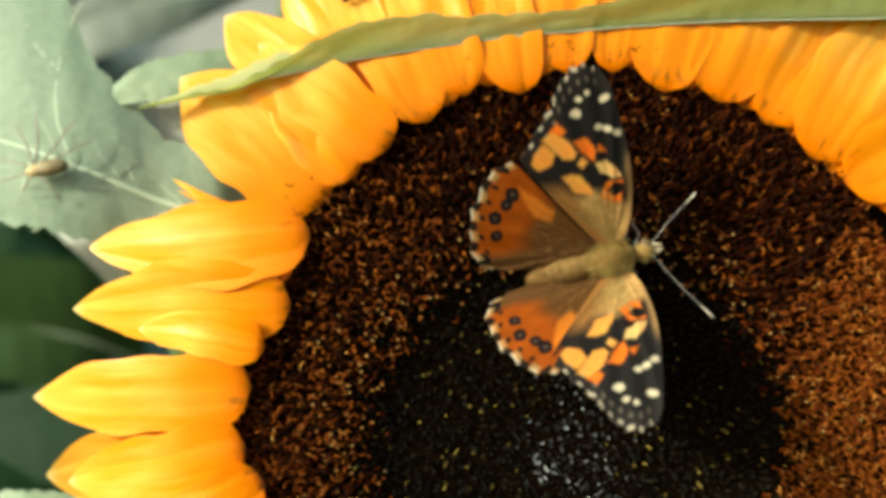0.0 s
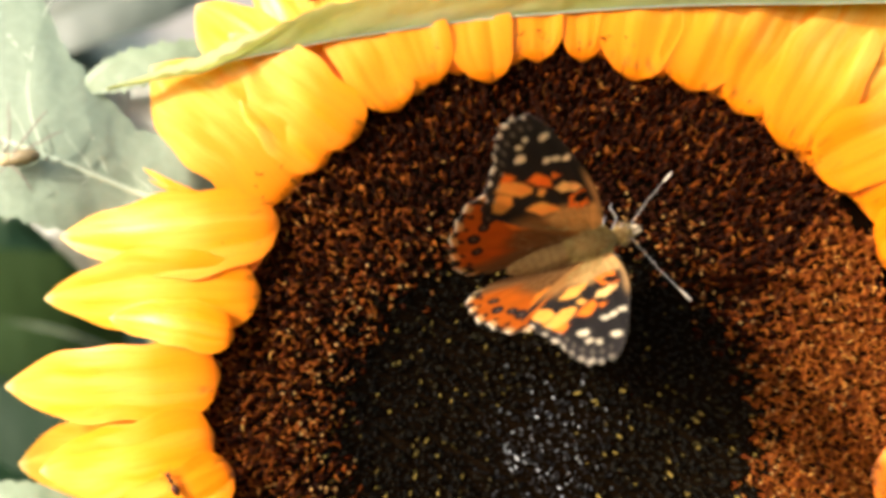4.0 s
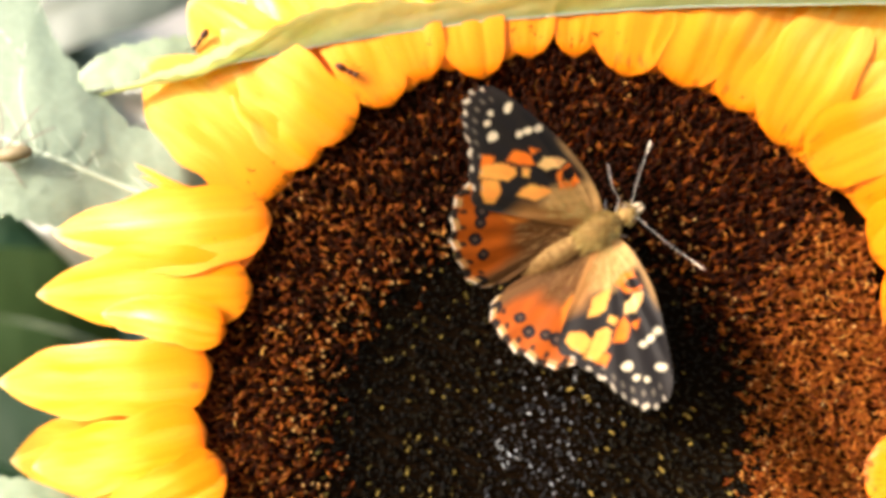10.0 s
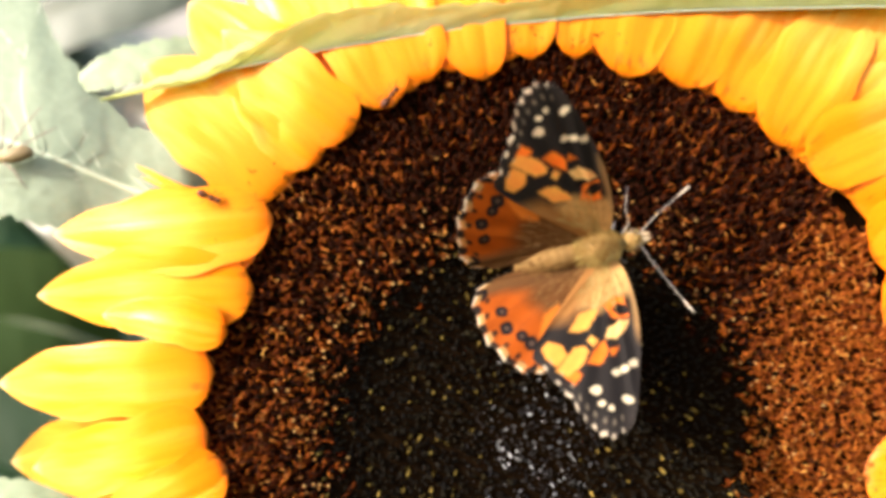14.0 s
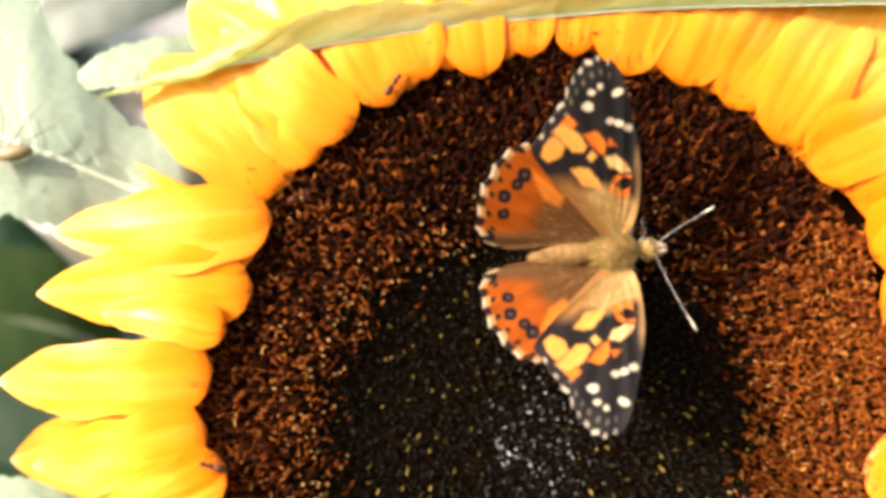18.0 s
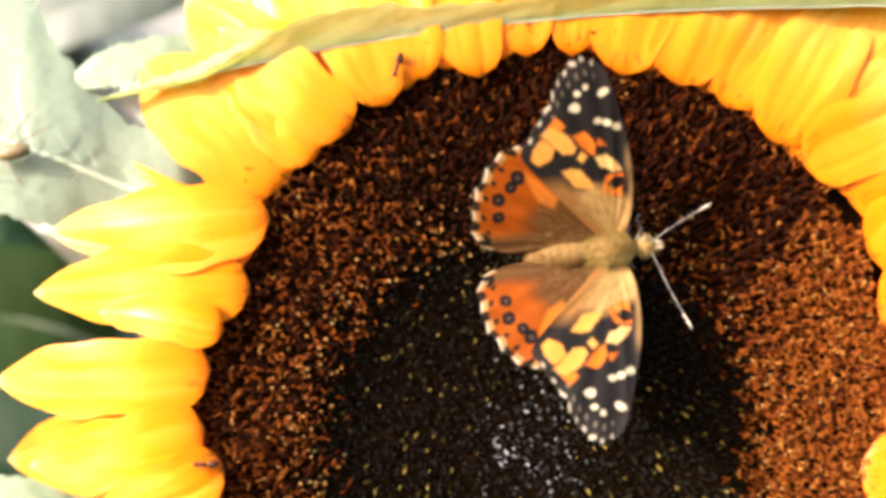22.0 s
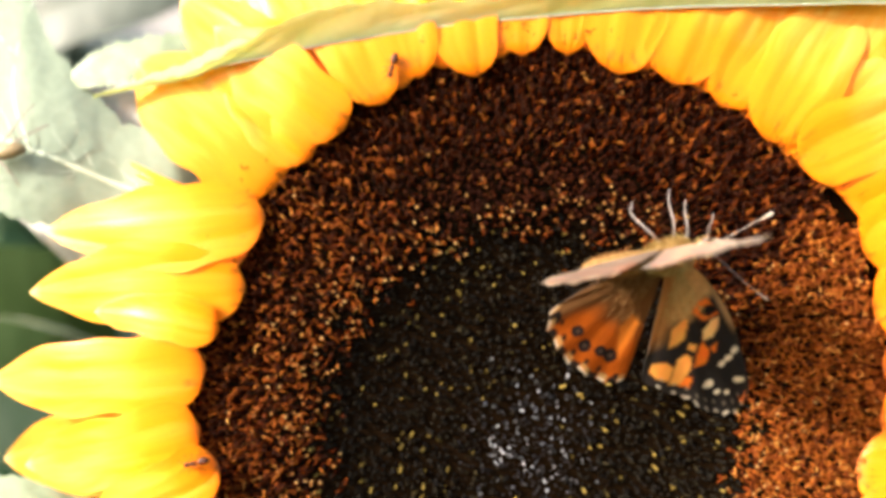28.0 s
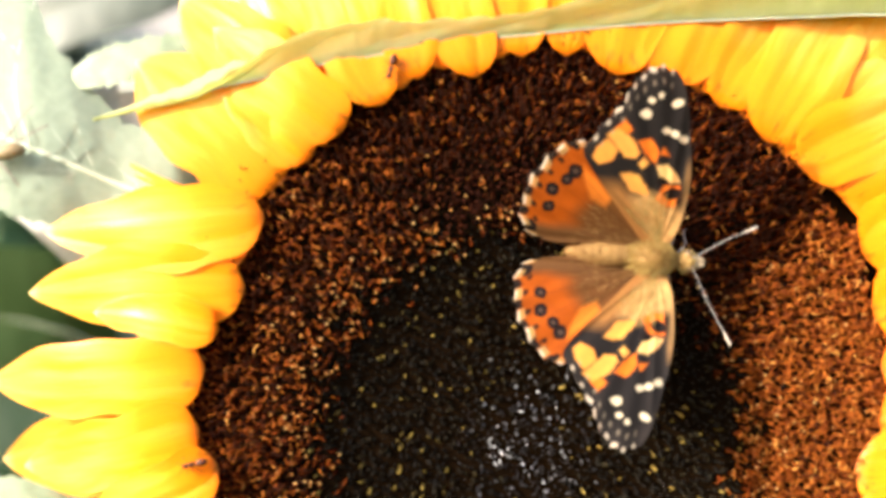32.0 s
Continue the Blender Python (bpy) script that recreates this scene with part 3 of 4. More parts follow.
def leaf(parent, spine, near, far, near_dir, far_dir, mat=None, label="", teeth=0.5, seed=1, ribs=(0.12, 0.26, 0.4, 0.54, 0.68), rad=0.35, pivot=(0, 0, 0), cup=0.12):
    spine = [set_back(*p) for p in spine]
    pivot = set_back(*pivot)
    me, v = blade_mesh("leaf", np.array(spine, float) - np.array(pivot), near, far, near_dir, far_dir, mat or LEAF, teeth, cup, seed)
    ob = part("leaf", me, parent, spot(*pivot), label)
    part("vein", vein_tubes(v, ribs, rad), ob, whole(ob))
    return ob


SIDE_PIVOT = (-32, 0, -24)
side_leaf = leaf(sunflower, [(-30, -3, -22), (-38, 5.5, -15), (-48, 9.5, -14), (-60, 14.5, -12), (-74, 19, -14), (-100, 24, -20), (-122, 25, -30)], [1, 5, 8.5, 10.5, 13, 12, 0.3],
                 [6, 12, 9.5, 17, 34, 26, 0.3], (-0.25, -0.95, 0.22), (0.10, 0.95, -0.10), label="pale green serrated leaf in full sun", teeth=0.9, seed=3, pivot=SIDE_PIVOT, rad=0.5)
def crease(ob, pivot, way, rad):
    """A raised side vein that follows the face of a leaf."""
    co = np.empty(len(ob.data.vertices) * 3)
    ob.data.vertices.foreach_get("co", co)
    co = co.reshape(-1, 3) / MM
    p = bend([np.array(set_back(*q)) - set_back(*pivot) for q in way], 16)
    for q in p:
        near = np.hypot(co[:, 0] - q[0], co[:, 1] - q[1]).argsort()[:4]
        q[2] = co[near, 2].mean() - 0.05
    part("vein", mesh_of("vein", *tube(p, np.linspace(rad, rad * 0.4, 16), 6), VEIN), ob, whole(ob))


crease(side_leaf, SIDE_PIVOT, [(-60.3, 14.6, -13), (-62.6, 21.5, -14), (-63.1, 27.2, -14), (-61.9, 34.5, -15), (-60.2, 40, -15)], 0.3)
crease(side_leaf, SIDE_PIVOT, [(-62.9, 29, -14), (-66.5, 33, -15), (-69, 38, -15)], 0.3)
crease(side_leaf, SIDE_PIVOT, [(-66, 16.5, -13), (-68, 10, -13), (-69, 6, -13)], 0.3)
crease(side_leaf, SIDE_PIVOT, [(-53, 11.5, -13), (-58, 8.6, -13), (-66, 4.6, -13)], 0.22)
crease(side_leaf, SIDE_PIVOT, [(-51, 11.2, -13), (-53.5, 17, -13), (-55.5, 22, -13)], 0.22)
hook_leaf = leaf(sunflower, [(-20, 18, -26), (-30, 26, -18), (-40, 28.5, -15), (-50, 27, -15), (-56, 24.5, -16)], [3, 4, 3.5, 3, 0.3], [4, 5, 3.8, 3, 0.3], (-0.1, -0.95, 0.25), (0.05, 0.95, -0.2),
                 mat=LEAF_DULL, label="small pale green toothed leaf behind petals", teeth=0.8, seed=4, pivot=(-20, 18, -26), rad=0.3)
shade_leaf = leaf(sunflower, [(-26, 4, -28), (-40, 15, -20), (-50, 20.5, -19), (-62, 24, -24)], [3, 7, 6, 0.3], [4, 7, 7, 0.3], (-0.5, -0.8, 0.1), (0.5, 0.8, -0.1),
                  mat=LEAF_PALE, label="pale green leaf half in shade", teeth=0.6, seed=6, pivot=(-26, 4, -28))
low_leaf = leaf(sunflower, [(-30, -53, -30), (-48, -43.2, -20), (-60, -39, -16), (-74, -38.6, -18), (-90, -43, -26)], [3, 9, 12, 9, 0.3], [2, 3, 4, 4, 0.3], (-0.1, -0.9, 0.4), (0.1, 0.9, -0.3), mat=LEAF_DULL,
                label="pale sunlit leaf below the petals", teeth=0.6, seed=7, pivot=(-30, -52, -30))

# the leaf that sways before the flower grows on a second plant beside it
FOLD_PIVOT = (171, 30, -6)
neighbour = thing("neighbour_sunflower", pose(0.19, 0.03, 0), "second sunflower plant beside the flower", "plant")
fold_leaf = leaf(neighbour, [(122, 33, 0), (96, 36.0, 5), (67.4, 37.2, 5.8), (57.8, 37.1, 5.8), (38.9, 36.8, 5.8), (24.7, 36.1, 5.7), (14.8, 35.3, 5.6), (7.2, 34.7, 5.5), (-1.2, 33.7, 5.4), (-9.3, 32.5, 5.2), (-17.5, 31.2, 5.0),
                             (-24.0, 29.8, 4.8), (-32.4, 28.1, 4.5), (-36.6, 26.4, 4.4), (-43.1, 25.2, 4.2), (-51.2, 23.6, 4.4)],
                 [3, 6, 7, 7, 5.6, 4.4, 3.2, 3.0, 3.6, 5.2, 5.2, 4.2, 0.8, 0.6, 0.5, 0.1], [3, 5, 6, 6, 4.6, 3.4, 2.4, 2.2, 2.8, 4.4, 5.0, 5.2, 3.0, 2.9, 1.6, 0.3], (0.0, 0.91, 0.42), (0.02, 0.91, -0.42), LEAF_THIN,
                 "yellow-green folded leaf with a toothed edge", 0.55, 8, ribs=(), pivot=FOLD_PIVOT, rad=0.1)
part("stem", mesh_of("stem", *tube(bend([(190, -1450, -34), (190, -800, -34), (186, -300, -26), (180, 20, -14), (176, 200, -12)], 30), np.linspace(12, 7, 30), 12), STEM), neighbour, BASE, "green stem")
part("petiole", mesh_of("petiole", *tube(bend([(180, 16, -14), (160, 29, -6), (120, 32, -2)], 12), np.linspace(2.6, 1.4, 12), 8), STEM), neighbour, BASE, "green leaf stalk")
for ob, a, b, c in ((side_leaf, (-30, -3, -22), (-8, -30, -34), (12, -70, -50)), (hook_leaf, (-20, 18, -26), (0, -10, -36), (13, -45, -48)), (shade_leaf, (-26, 4, -28), (-4, -30, -42), (13, -60, -50)),
                    (low_leaf, (-30, -52, -30), (-10, -70, -42), (12, -110, -52))):
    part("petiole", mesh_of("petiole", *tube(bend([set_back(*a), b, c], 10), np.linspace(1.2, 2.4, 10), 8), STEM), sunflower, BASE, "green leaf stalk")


# ---- butterfly ----
FORE_HINGE, HIND_HINGE, HINGE = 2.2, -1.0, 1.6
FORE_EDGE = [(2.2, 1.0), (3.2, 4.2), (3.7, 8.8), (3.5, 13), (2.9, 16.8), (2.0, 21.5), (0.9, 24.5), (-0.8, 26.1), (-2.7, 26.5), (-4.6, 25.2), (-6.0, 23.3), (-7.2, 20.6), (-9.2, 18), (-11.0, 15.2), (-11.4, 13.0), (-7.4, 7.6), (-1.8, 0.6)]
HIND_EDGE = [(-1.6, 0.6), (-8.0, 9.6), (-11.6, 14.9), (-14.1, 14.7), (-16.1, 13.3), (-17.7, 11.0), (-19.0, 8.9), (-19.5, 6.5), (-19.9, 3.8), (-19.2, 1.7), (-17.8, 0.4), (-15, -0.3), (-12.5, -0.7), (-8.2, -1.0), (-1.6, -0.5)]
WHITE = [(-0.4, 17.3, 0.8, 0.62, -20), (0.8, 16.9, 0.8, 0.66, -20), (2.0, 16.3, 0.75, 0.7, -20), (0.7, 21.2, 1.15, 0.68, 28), (-3.5, 19.4, 0.95, 0.9, 0), (-2.95, 21.4, 0.58, 0.58, 0), (-1.7, 22.2, 0.55, 0.55, 0)]
PALE_PATCHES = [
    [(-6.2, 10.7), (-4.5, 8.3), (-2.2, 7.8), (-1.7, 8.2), (-3.6, 10.8), (-5.0, 11.0)],
    [(-1.3, 12.3), (-0.7, 10.9), (1.0, 9.9), (2.3, 10.0), (1.7, 11.4), (0.2, 12.6)],
    [(-10.3, 12.8), (-9.2, 11.9), (-7.5, 12.7), (-6.8, 14.1), (-8.4, 15.7), (-9.8, 14.4)],
    [(-8.8, 16.1), (-7.0, 14.4), (-5.8, 13.1), (-4.0, 13.1), (-3.6, 14.0), (-5.4, 16.3), (-7.2, 17.3)],
    [(-3.7, 12.4), (-3.2, 11.6), (-2.2, 12.5), (-3.0, 13.5)]]
ORANGE_PATCHES = [
    [(-0.9, 7.4), (0.4, 6.3), (2.1, 6.4), (2.3, 9.6), (0.2, 9.6)],
    [(-7.7, 17.1), (-6.0, 16.5), (-5.1, 17.2), (-6.3, 18.6)],
    [(-4.4, 15.7), (-3.1, 14.0), (-1.5, 12.4), (-1.2, 14.4), (-2.4, 16.1)],
    [(-1.1, 14.0), (0.4, 13.7), (-0.6, 15.0)]]
BLACK = [(1.3, 8.4, 1.05, 0.85, 0), (-0.3, 10.0, 0.8, 0.65, 20)]
EYES = [(-15.5, 7.6, 0.95), (-13.6, 9.25, 0.9), (-12.5, 10.5, 1.05), (-15.7, 5.05, 0.85)]
DARTS = [(-14.7, 12.0, 0.5), (-16.1, 10.2, 0.55), (-17.4, 8.0, 0.52), (-17.9, 5.3, 0.55), (-17.4, 3.0, 0.4)]
RIM_SPOTS = [(-14.7, 13.5, 0.8), (-16.5, 11.8, 0.8), (-18.1, 9.7, 0.8), (-19.0, 7.0, 0.8), (-19.2, 4.2, 0.8), (-18.0, 1.9, 1.05), (-12.8, 14.2, 0.65)]
HIND_PATCH = [(-11.4, 11.4), (-11.2, 9.6), (-10.0, 6.7), (-7.6, 5.3), (-7.1, 7.2)]


def oval(u, w, cu, cw, ru, rw, deg, edge=0.16, p=2.2):
    a = math.radians(deg)
    x, y = (u - cu) * math.cos(a) + (w - cw) * math.sin(a), -(u - cu) * math.sin(a) + (w - cw) * math.cos(a)
    k = (np.abs(x / ru) ** p + np.abs(y / rw) ** p) ** (1 / p)
    return np.clip((1 - k) / edge * min(ru, rw) + 0.5, 0, 1)[:, None]


def corners(u, w, shape, edge=0.4):
    """Inside of a small straight-sided patch, softly edged."""
    d = np.full(len(u), 9.0)
    for (a, b), (c, e) in zip(shape, shape[1:] + shape[:1]):
        d = np.minimum(d, ((c - a) * (w - b) - (e - b) * (u - a)) / math.hypot(c - a, e - b))
    return np.clip(d / edge + 0.4, 0, 1)[:, None]


def ripple(u, w, k, seed):
    rng = np.random.default_rng(seed)
    s = 0
    for _ in range(7):
        a, b, c = rng.normal(0, k), rng.normal(0, k), rng.uniform(0, 6.283)
        s = s + np.sin(a * u + b * w + c)
    return s / 7


def lay(base, colour, mask):
    return base * (1 - mask) + np.array(colour)[None] * mask


def step(x, a, b):
    return np.clip((x - a) / (b - a), 0, 1)[:, None]


def fore_pigment(u, w, rim, mid, under):
    j = 0.5 * ripple(u, w, 1.3, 2)
    uu, ww = u + 0.3 * ripple(u, w, 2.0, 3) + 0.12 * ripple(u, w, 6.0, 13), w + 0.2 * ripple(u, w, 2.2, 4) + 0.12 * ripple(u, w, 6.0, 14)
    c = np.tile(np.array([0.019, 0.0165, 0.0155]), (len(u), 1))
    # faint grey near the outer margin paints the scales' sheen into the pigment
    c = lay(c, (0.09, 0.075, 0.065), 0.12 * step(rim + 0.03 * ripple(u, w, 2.0, 15), 0.86, 0.97) * step(w, 12, 15))
    tawny = np.array([0.60, 0.36, 0.13])[None] * (1 + 0.25 * ripple(u, w, 3.2, 5))[:, None]
    near = 1 - step(w + 0.35 * np.abs(u + 2) + j, 7.2, 9.0)
    c = c * (1 - near) + tawny * near
    inner = step(-u - 0.62 * w + j, -1.2, 0.6) * (1 - step(w, 8.0, 10.5))
    c = c * (1 - inner) + np.array([0.34, 0.16, 0.045])[None] * inner
    tones = [(0.90, 0.22, 0.02)] * 4 + [(0.92, 0.43, 0.085), (0.92, 0.60, 0.22), (0.92, 0.40, 0.07), (0.92, 0.42, 0.08), (0.92, 0.46, 0.10)]
    for k, o in enumerate(ORANGE_PATCHES + PALE_PATCHES):
        tone = (1 + 0.2 * ripple(u, w, 1.7, 40 + k))[:, None] * np.array(tones[k])[None] * [0, 1, 1] + [tones[k][0], 0, 0]
        m = corners(uu, ww, o)
        c = c * (1 - m) + tone * m
    for o in BLACK:
        c = lay(c, (0.014, 0.010, 0.009), oval(uu, ww, *o))
    for o in WHITE:
        c = lay(c, (0.76, 0.68, 0.48), oval(uu, ww, o[0], o[1], o[2] * 0.76, o[3] * 0.76, o[4]))
    costa = step(u, 2.6, 3.3) * (1 - step(w, 11, 14))
    c = c * (1 - costa) + np.array([0.40, 0.24, 0.10])[None] * costa
    for k in np.linspace(-1.9, -0.35, 7):
        d = np.abs((u - 0.5) * math.cos(k + 2.6) + (w - 1) * math.sin(k + 2.6))
        c = lay(c, (0.05, 0.028, 0.012), 0.35 * np.clip(1 - d / 0.13, 0, 1)[:, None] * step(w, 4, 7))
    on = ((mid > 0.01) & (mid < 0.97))[:, None]
    beads = step(np.sin(mid * np.pi * 18 + 0.8 * np.sin(mid * 40)), -0.1, 0.5) * step(rim, 0.968, 0.98) * on
    c = lay(c, (0.70, 0.62, 0.48), beads * 0.9)
    dots = step(np.sin(mid * np.pi * 18 + 0.4), 0.45, 0.75) * step(rim, 0.895, 0.905) * (1 - step(rim, 0.925, 0.935)) * on
    c = lay(c, (0.58, 0.50, 0.36), dots * 0.3)
    if under:
        c = c * 0.3 + np.array([0.78, 0.70, 0.58])[None] * 0.65 * (1 + 0.4 * ripple(u, w, 2.0, 9))[:, None]
    return c


def hind_pigment(u, w, rim, mid, under):
    uu, ww = u + 0.2 * ripple(u, w, 2.5, 3), w + 0.2 * ripple(u, w, 2.5, 4)
    r = np.hypot(u + 2, w)
    c = np.array([0.37, 0.078, 0.005])[None] * (1 + 0.22 * ripple(u, w, 1.6, 6))[:, None]
    c = lay(c, (0.14, 0.058, 0.016), 1 - step(r + 0.9 * ripple(u, w, 1.0, 7), 8.5, 12.0))
    c = lay(c, (0.14, 0.065, 0.022), (1 - step(w + 0.4 * ripple(u, w, 1, 8), 1.4, 3.0)) * (1 - step(r, 15.5, 17)))
    c = lay(c, (0.78, 0.24, 0.025), corners(uu, ww, HIND_PATCH, 0.6) * 0.75)
    for x, y, k in EYES:
        c = lay(c, (0.012, 0.010, 0.010), oval(uu, ww, x, y, k, k, 0))
        c = lay(c, (0.22, 0.14, 0.10), oval(u, w, x, y, k * 0.36, k * 0.36, 0) * (0.9 if k < 0.8 else 0.35))
    for x, y, k in DARTS:
        c = lay(c, (0.03, 0.014, 0.008), oval(uu, ww, x, y, k * 0.7, k * 1.1, 50))
    for x, y, k in RIM_SPOTS:
        c = lay(c, (0.014, 0.010, 0.009), oval(uu, ww, x, y, k * 0.8, k, 40))
    on = ((mid > 0.02) & (mid < 0.98))[:, None]
    c = lay(c, (0.70, 0.42, 0.14), step(np.sin(mid * np.pi * 14), -0.2, 0.3) * step(rim, 0.93, 0.945) * on * 0.6)
    c = lay(c, (0.78, 0.70, 0.55), step(np.sin(mid * np.pi * 14 + 0.5 * np.sin(mid * 31)), -0.3, 0.3) * step(rim, 0.975, 0.985) * on * 0.9)
    c = lay(c, (0.02, 0.014, 0.01), (1 - step(np.sin(mid * np.pi * 14), -0.5, -0.1)) * step(rim, 0.945, 0.96) * on)
    for k in np.linspace(-0.05, 1.0, 6):
        d = np.abs(-(u + 1.6) * math.sin(k) - w * math.cos(k))
        c = lay(c, (0.10, 0.04, 0.012), 0.4 * np.clip(1 - d / 0.10, 0, 1)[:, None])
    if under:
        c = c * 0.30 + np.array([0.60, 0.50, 0.38])[None] * 0.62 * (1 + 0.5 * ripple(u, w, 1.6, 9))[:, None]
    return c


def wing_mesh(name, edge, root, hinge, side, pigment, na=230, nr=120):
    """A thin wing: a fan of rows from the root to the scalloped edge, with scales of colour on both faces."""
    e = bend([(*p, 0) for p in edge], na)[:, :2]
    s = np.linspace(0, 1, na)
    mid = np.clip((s - 0.42) / 0.4, 0, 1) if edge is FORE_EDGE else np.clip((s - 0.14) / 0.62, 0, 1)
    scallop = 1 - 0.022 * np.abs(np.sin(mid * np.pi * 7)) * (mid > 0) * (mid < 1)
    t = np.linspace(0.0, 1, nr) ** 0.8
    root = np.array(root)
    p = root + (e - root)[None] * (t[:, None, None] * (1 + (scallop - 1)[None, :, None] * t[:, None, None] ** 4))
    u, w = p[..., 0].ravel(), p[..., 1].ravel()
    rim = np.repeat(t, na)
    z = 0.45 * np.sin(np.clip(w / 26, 0, 1) * np.pi) + 0.12 * np.sin(np.tile(s, nr) * 42) * rim - 0.0008 * w * w
    x, y = u - hinge, (w if side > 0 else -w)
    top, low = np.stack([x, y, z + 0.05], -1), np.stack([x, y, z - 0.05], -1)
    f = grid_faces(nr, na)
    if side > 0:
        f = f[:, ::-1]
    n = nr * na
    k = np.arange(na - 1) + (nr - 1) * na
    seam = np.stack([k, k + 1, k + 1 + n, k + n], -1)
    me = mesh_of(name, np.concatenate([top, low]), np.concatenate([f, f[:, ::-1] + n, seam]), [WING, WING_UNDER])
    me.polygons.foreach_set("material_index", [0] * len(f) + [1] * len(f) + [0] * len(seam))
    rgb = np.clip(np.concatenate([pigment(u, w, rim, np.tile(mid, nr), False), pigment(u, w, rim, np.tile(mid, nr), True)]), 0.004, 0.9)
    a = me.attributes.new("pigment", "FLOAT_COLOR", "POINT")
    a.data.foreach_set("color", np.concatenate([rgb, np.ones((2 * n, 1))], 1).ravel())
    return me


def hairs(spots, ways, length, width, rng):
    """Thin tapered blades of fur."""
    n = len(spots)
    side = rng.normal(0, 1, (n, 3))
    side = np.cross(ways, side)
    side /= np.linalg.norm(side, axis=1)[:, None] + 1e-9
    L = (length * rng.uniform(0.6, 1.3, n))[:, None]
    mid = spots + ways * L * 0.55 + side * 0.02
    tip = spots + ways * L + rng.normal(0, 0.08, (n, 3)) * L
    v = np.stack([spots - side * width, spots + side * width, mid + side * width * 0.7, mid - side * width * 0.7, tip], 1).reshape(-1, 3)
    k = np.arange(n)[:, None] * 5
    return v, (k + [0, 1, 2, 3]).tolist() + (k + [3, 2, 4]).tolist()


butterfly = thing("butterfly", spot(25, 0, 9), "orange, black and white butterfly with furry tan body", "butterfly")


FEELERS, FORELEG = [], []


def build_butterfly():
    rng = np.random.default_rng(11)
    v, f = blob(3.7, 2.1, 2.0, 16, 22, 0.02)
    part("thorax", mesh_of("thorax", v, f, FUR), butterfly, label="furry tan thorax")
    v, f = blob(5.3, 1.75, 1.7, 26, 22, 0.0, 0.8)
    v[:, 1:] *= (1 - 0.012 * np.cos(v[:, :1] * 5.0)) * (1 - 0.035 * (v[:, :1] < 0) * -v[:, :1])
    v += [-7.3, 0, -0.2]
    v[:, 2] -= 0.012 * (v[:, 0] + 2) ** 2
    part("abdomen", mesh_of("abdomen", v, f, RINGS), butterfly, label="ringed tan abdomen")
    v, f = blob(1.25, 1.35, 1.2)
    part("head", mesh_of("head", v + [4.7, 0, 0], f, FUR), butterfly, label="furry tan head")
    v, f = blob(0.85, 0.7, 0.85)
    for s in (1, -1):
        part("eye", mesh_of("eye", v + [5.0, s * 1.05, 0.05], f, EYE), butterfly, label="dark round eye")
        p = bend([(5.5, s * 0.35, -0.3), (6.4, s * 0.4, 0.0), (7.4, s * 0.25, 0.35)], 7)
        part("palp", mesh_of("palp", *tube(p, [0.3, 0.42, 0.45, 0.42, 0.36, 0.25, 0.08], 8), PALP), butterfly, label="pale pointed palp")
        reach = 9.9 if s > 0 else 12.5
        p = bend([(0, 0, 0), (reach * 0.45, s * 0.25, 1.2), (reach, 0, 2.3)], 24)
        r = np.full(24, 0.04)
        r[-5:] = [0.05, 0.075, 0.11, 0.125, 0.08]
        ob = part("antenna", mesh_of("antenna", *tube(p[:20], r[:20], 7), FEELER), butterfly, label="thin grey antenna", local=pose(5.4 * MM, s * 0.45 * MM, 0.7 * MM, 0, 0, 33 if s > 0 else -65))
        part("club", mesh_of("club", *tube(p[19:], r[19:], 8), PALE), ob, whole(ob), "white-tipped club")
        FEELERS.append(ob)
        for k, (x0, x1, y1) in enumerate(((2.2, 3.4, 2.8), (0.6, 1.2, 5.6), (-1.0, -4.2, 5.0))):
            p = bend([(x0, s * 1.2, -1.2), ((x0 + x1) / 2, s * (y1 * 0.62 + 0.8), -1.6), (x1, s * y1, -4.8), (x1 + 0.7, s * (y1 + 0.5), -6.6)], 12)
            part("leg", mesh_of("leg", *tube(p, np.linspace(0.10, 0.05, 12), 6), FEELER), butterfly, label="thin pale leg")
    p = bend([(0, 0, 0), (1.2, 1.4, 1.2), (1.0, 3.2, 2.6), (2.0, 6.4, 3.0)], 14)
    FORELEG.append(part("foreleg", mesh_of("foreleg", *tube(p, np.linspace(0.08, 0.05, 14), 6), FEELER), butterfly, label="thin pale foreleg", local=pose(3.4 * MM, 1.2 * MM, 0.4 * MM)))
    bits = []
    n = 2600
    d = rng.normal(0, 1, (n, 3))
    d /= np.linalg.norm(d, axis=1)[:, None]
    d = d[d[:, 2] > -0.6]
    q = d * [3.6, 2.05, 1.95]
    w = d * [0.5, 1.0, 1.0] + [-0.75, 0, 0.1]
    bits.append(hairs(q, w / np.linalg.norm(w, axis=1)[:, None], 1.3, 0.045, rng))
    d = rng.normal(0, 1, (1700, 3))
    d /= np.linalg.norm(d, axis=1)[:, None]
    q = d * [4.9, 1.65, 1.6] + [-7.2, 0, -0.2]
    q[:, 2] -= 0.012 * (q[:, 0] + 2) ** 2
    w = d * [0.3, 0.7, 0.7] + [-1.0, 0, 0]
    down = hairs(q, w / np.linalg.norm(w, axis=1)[:, None], 0.9, 0.04, rng)
    d = rng.normal(0, 1, (500, 3))
    d /= np.linalg.norm(d, axis=1)[:, None]
    bits.append(hairs(d * [1.2, 1.3, 1.15] + [4.7, 0, 0], d, 0.6, 0.04, rng))
    tagged(part("fur", mesh_of("fur", *joined(bits), HAIR), butterfly, label="soft tan and olive hair"), kind="stuff")
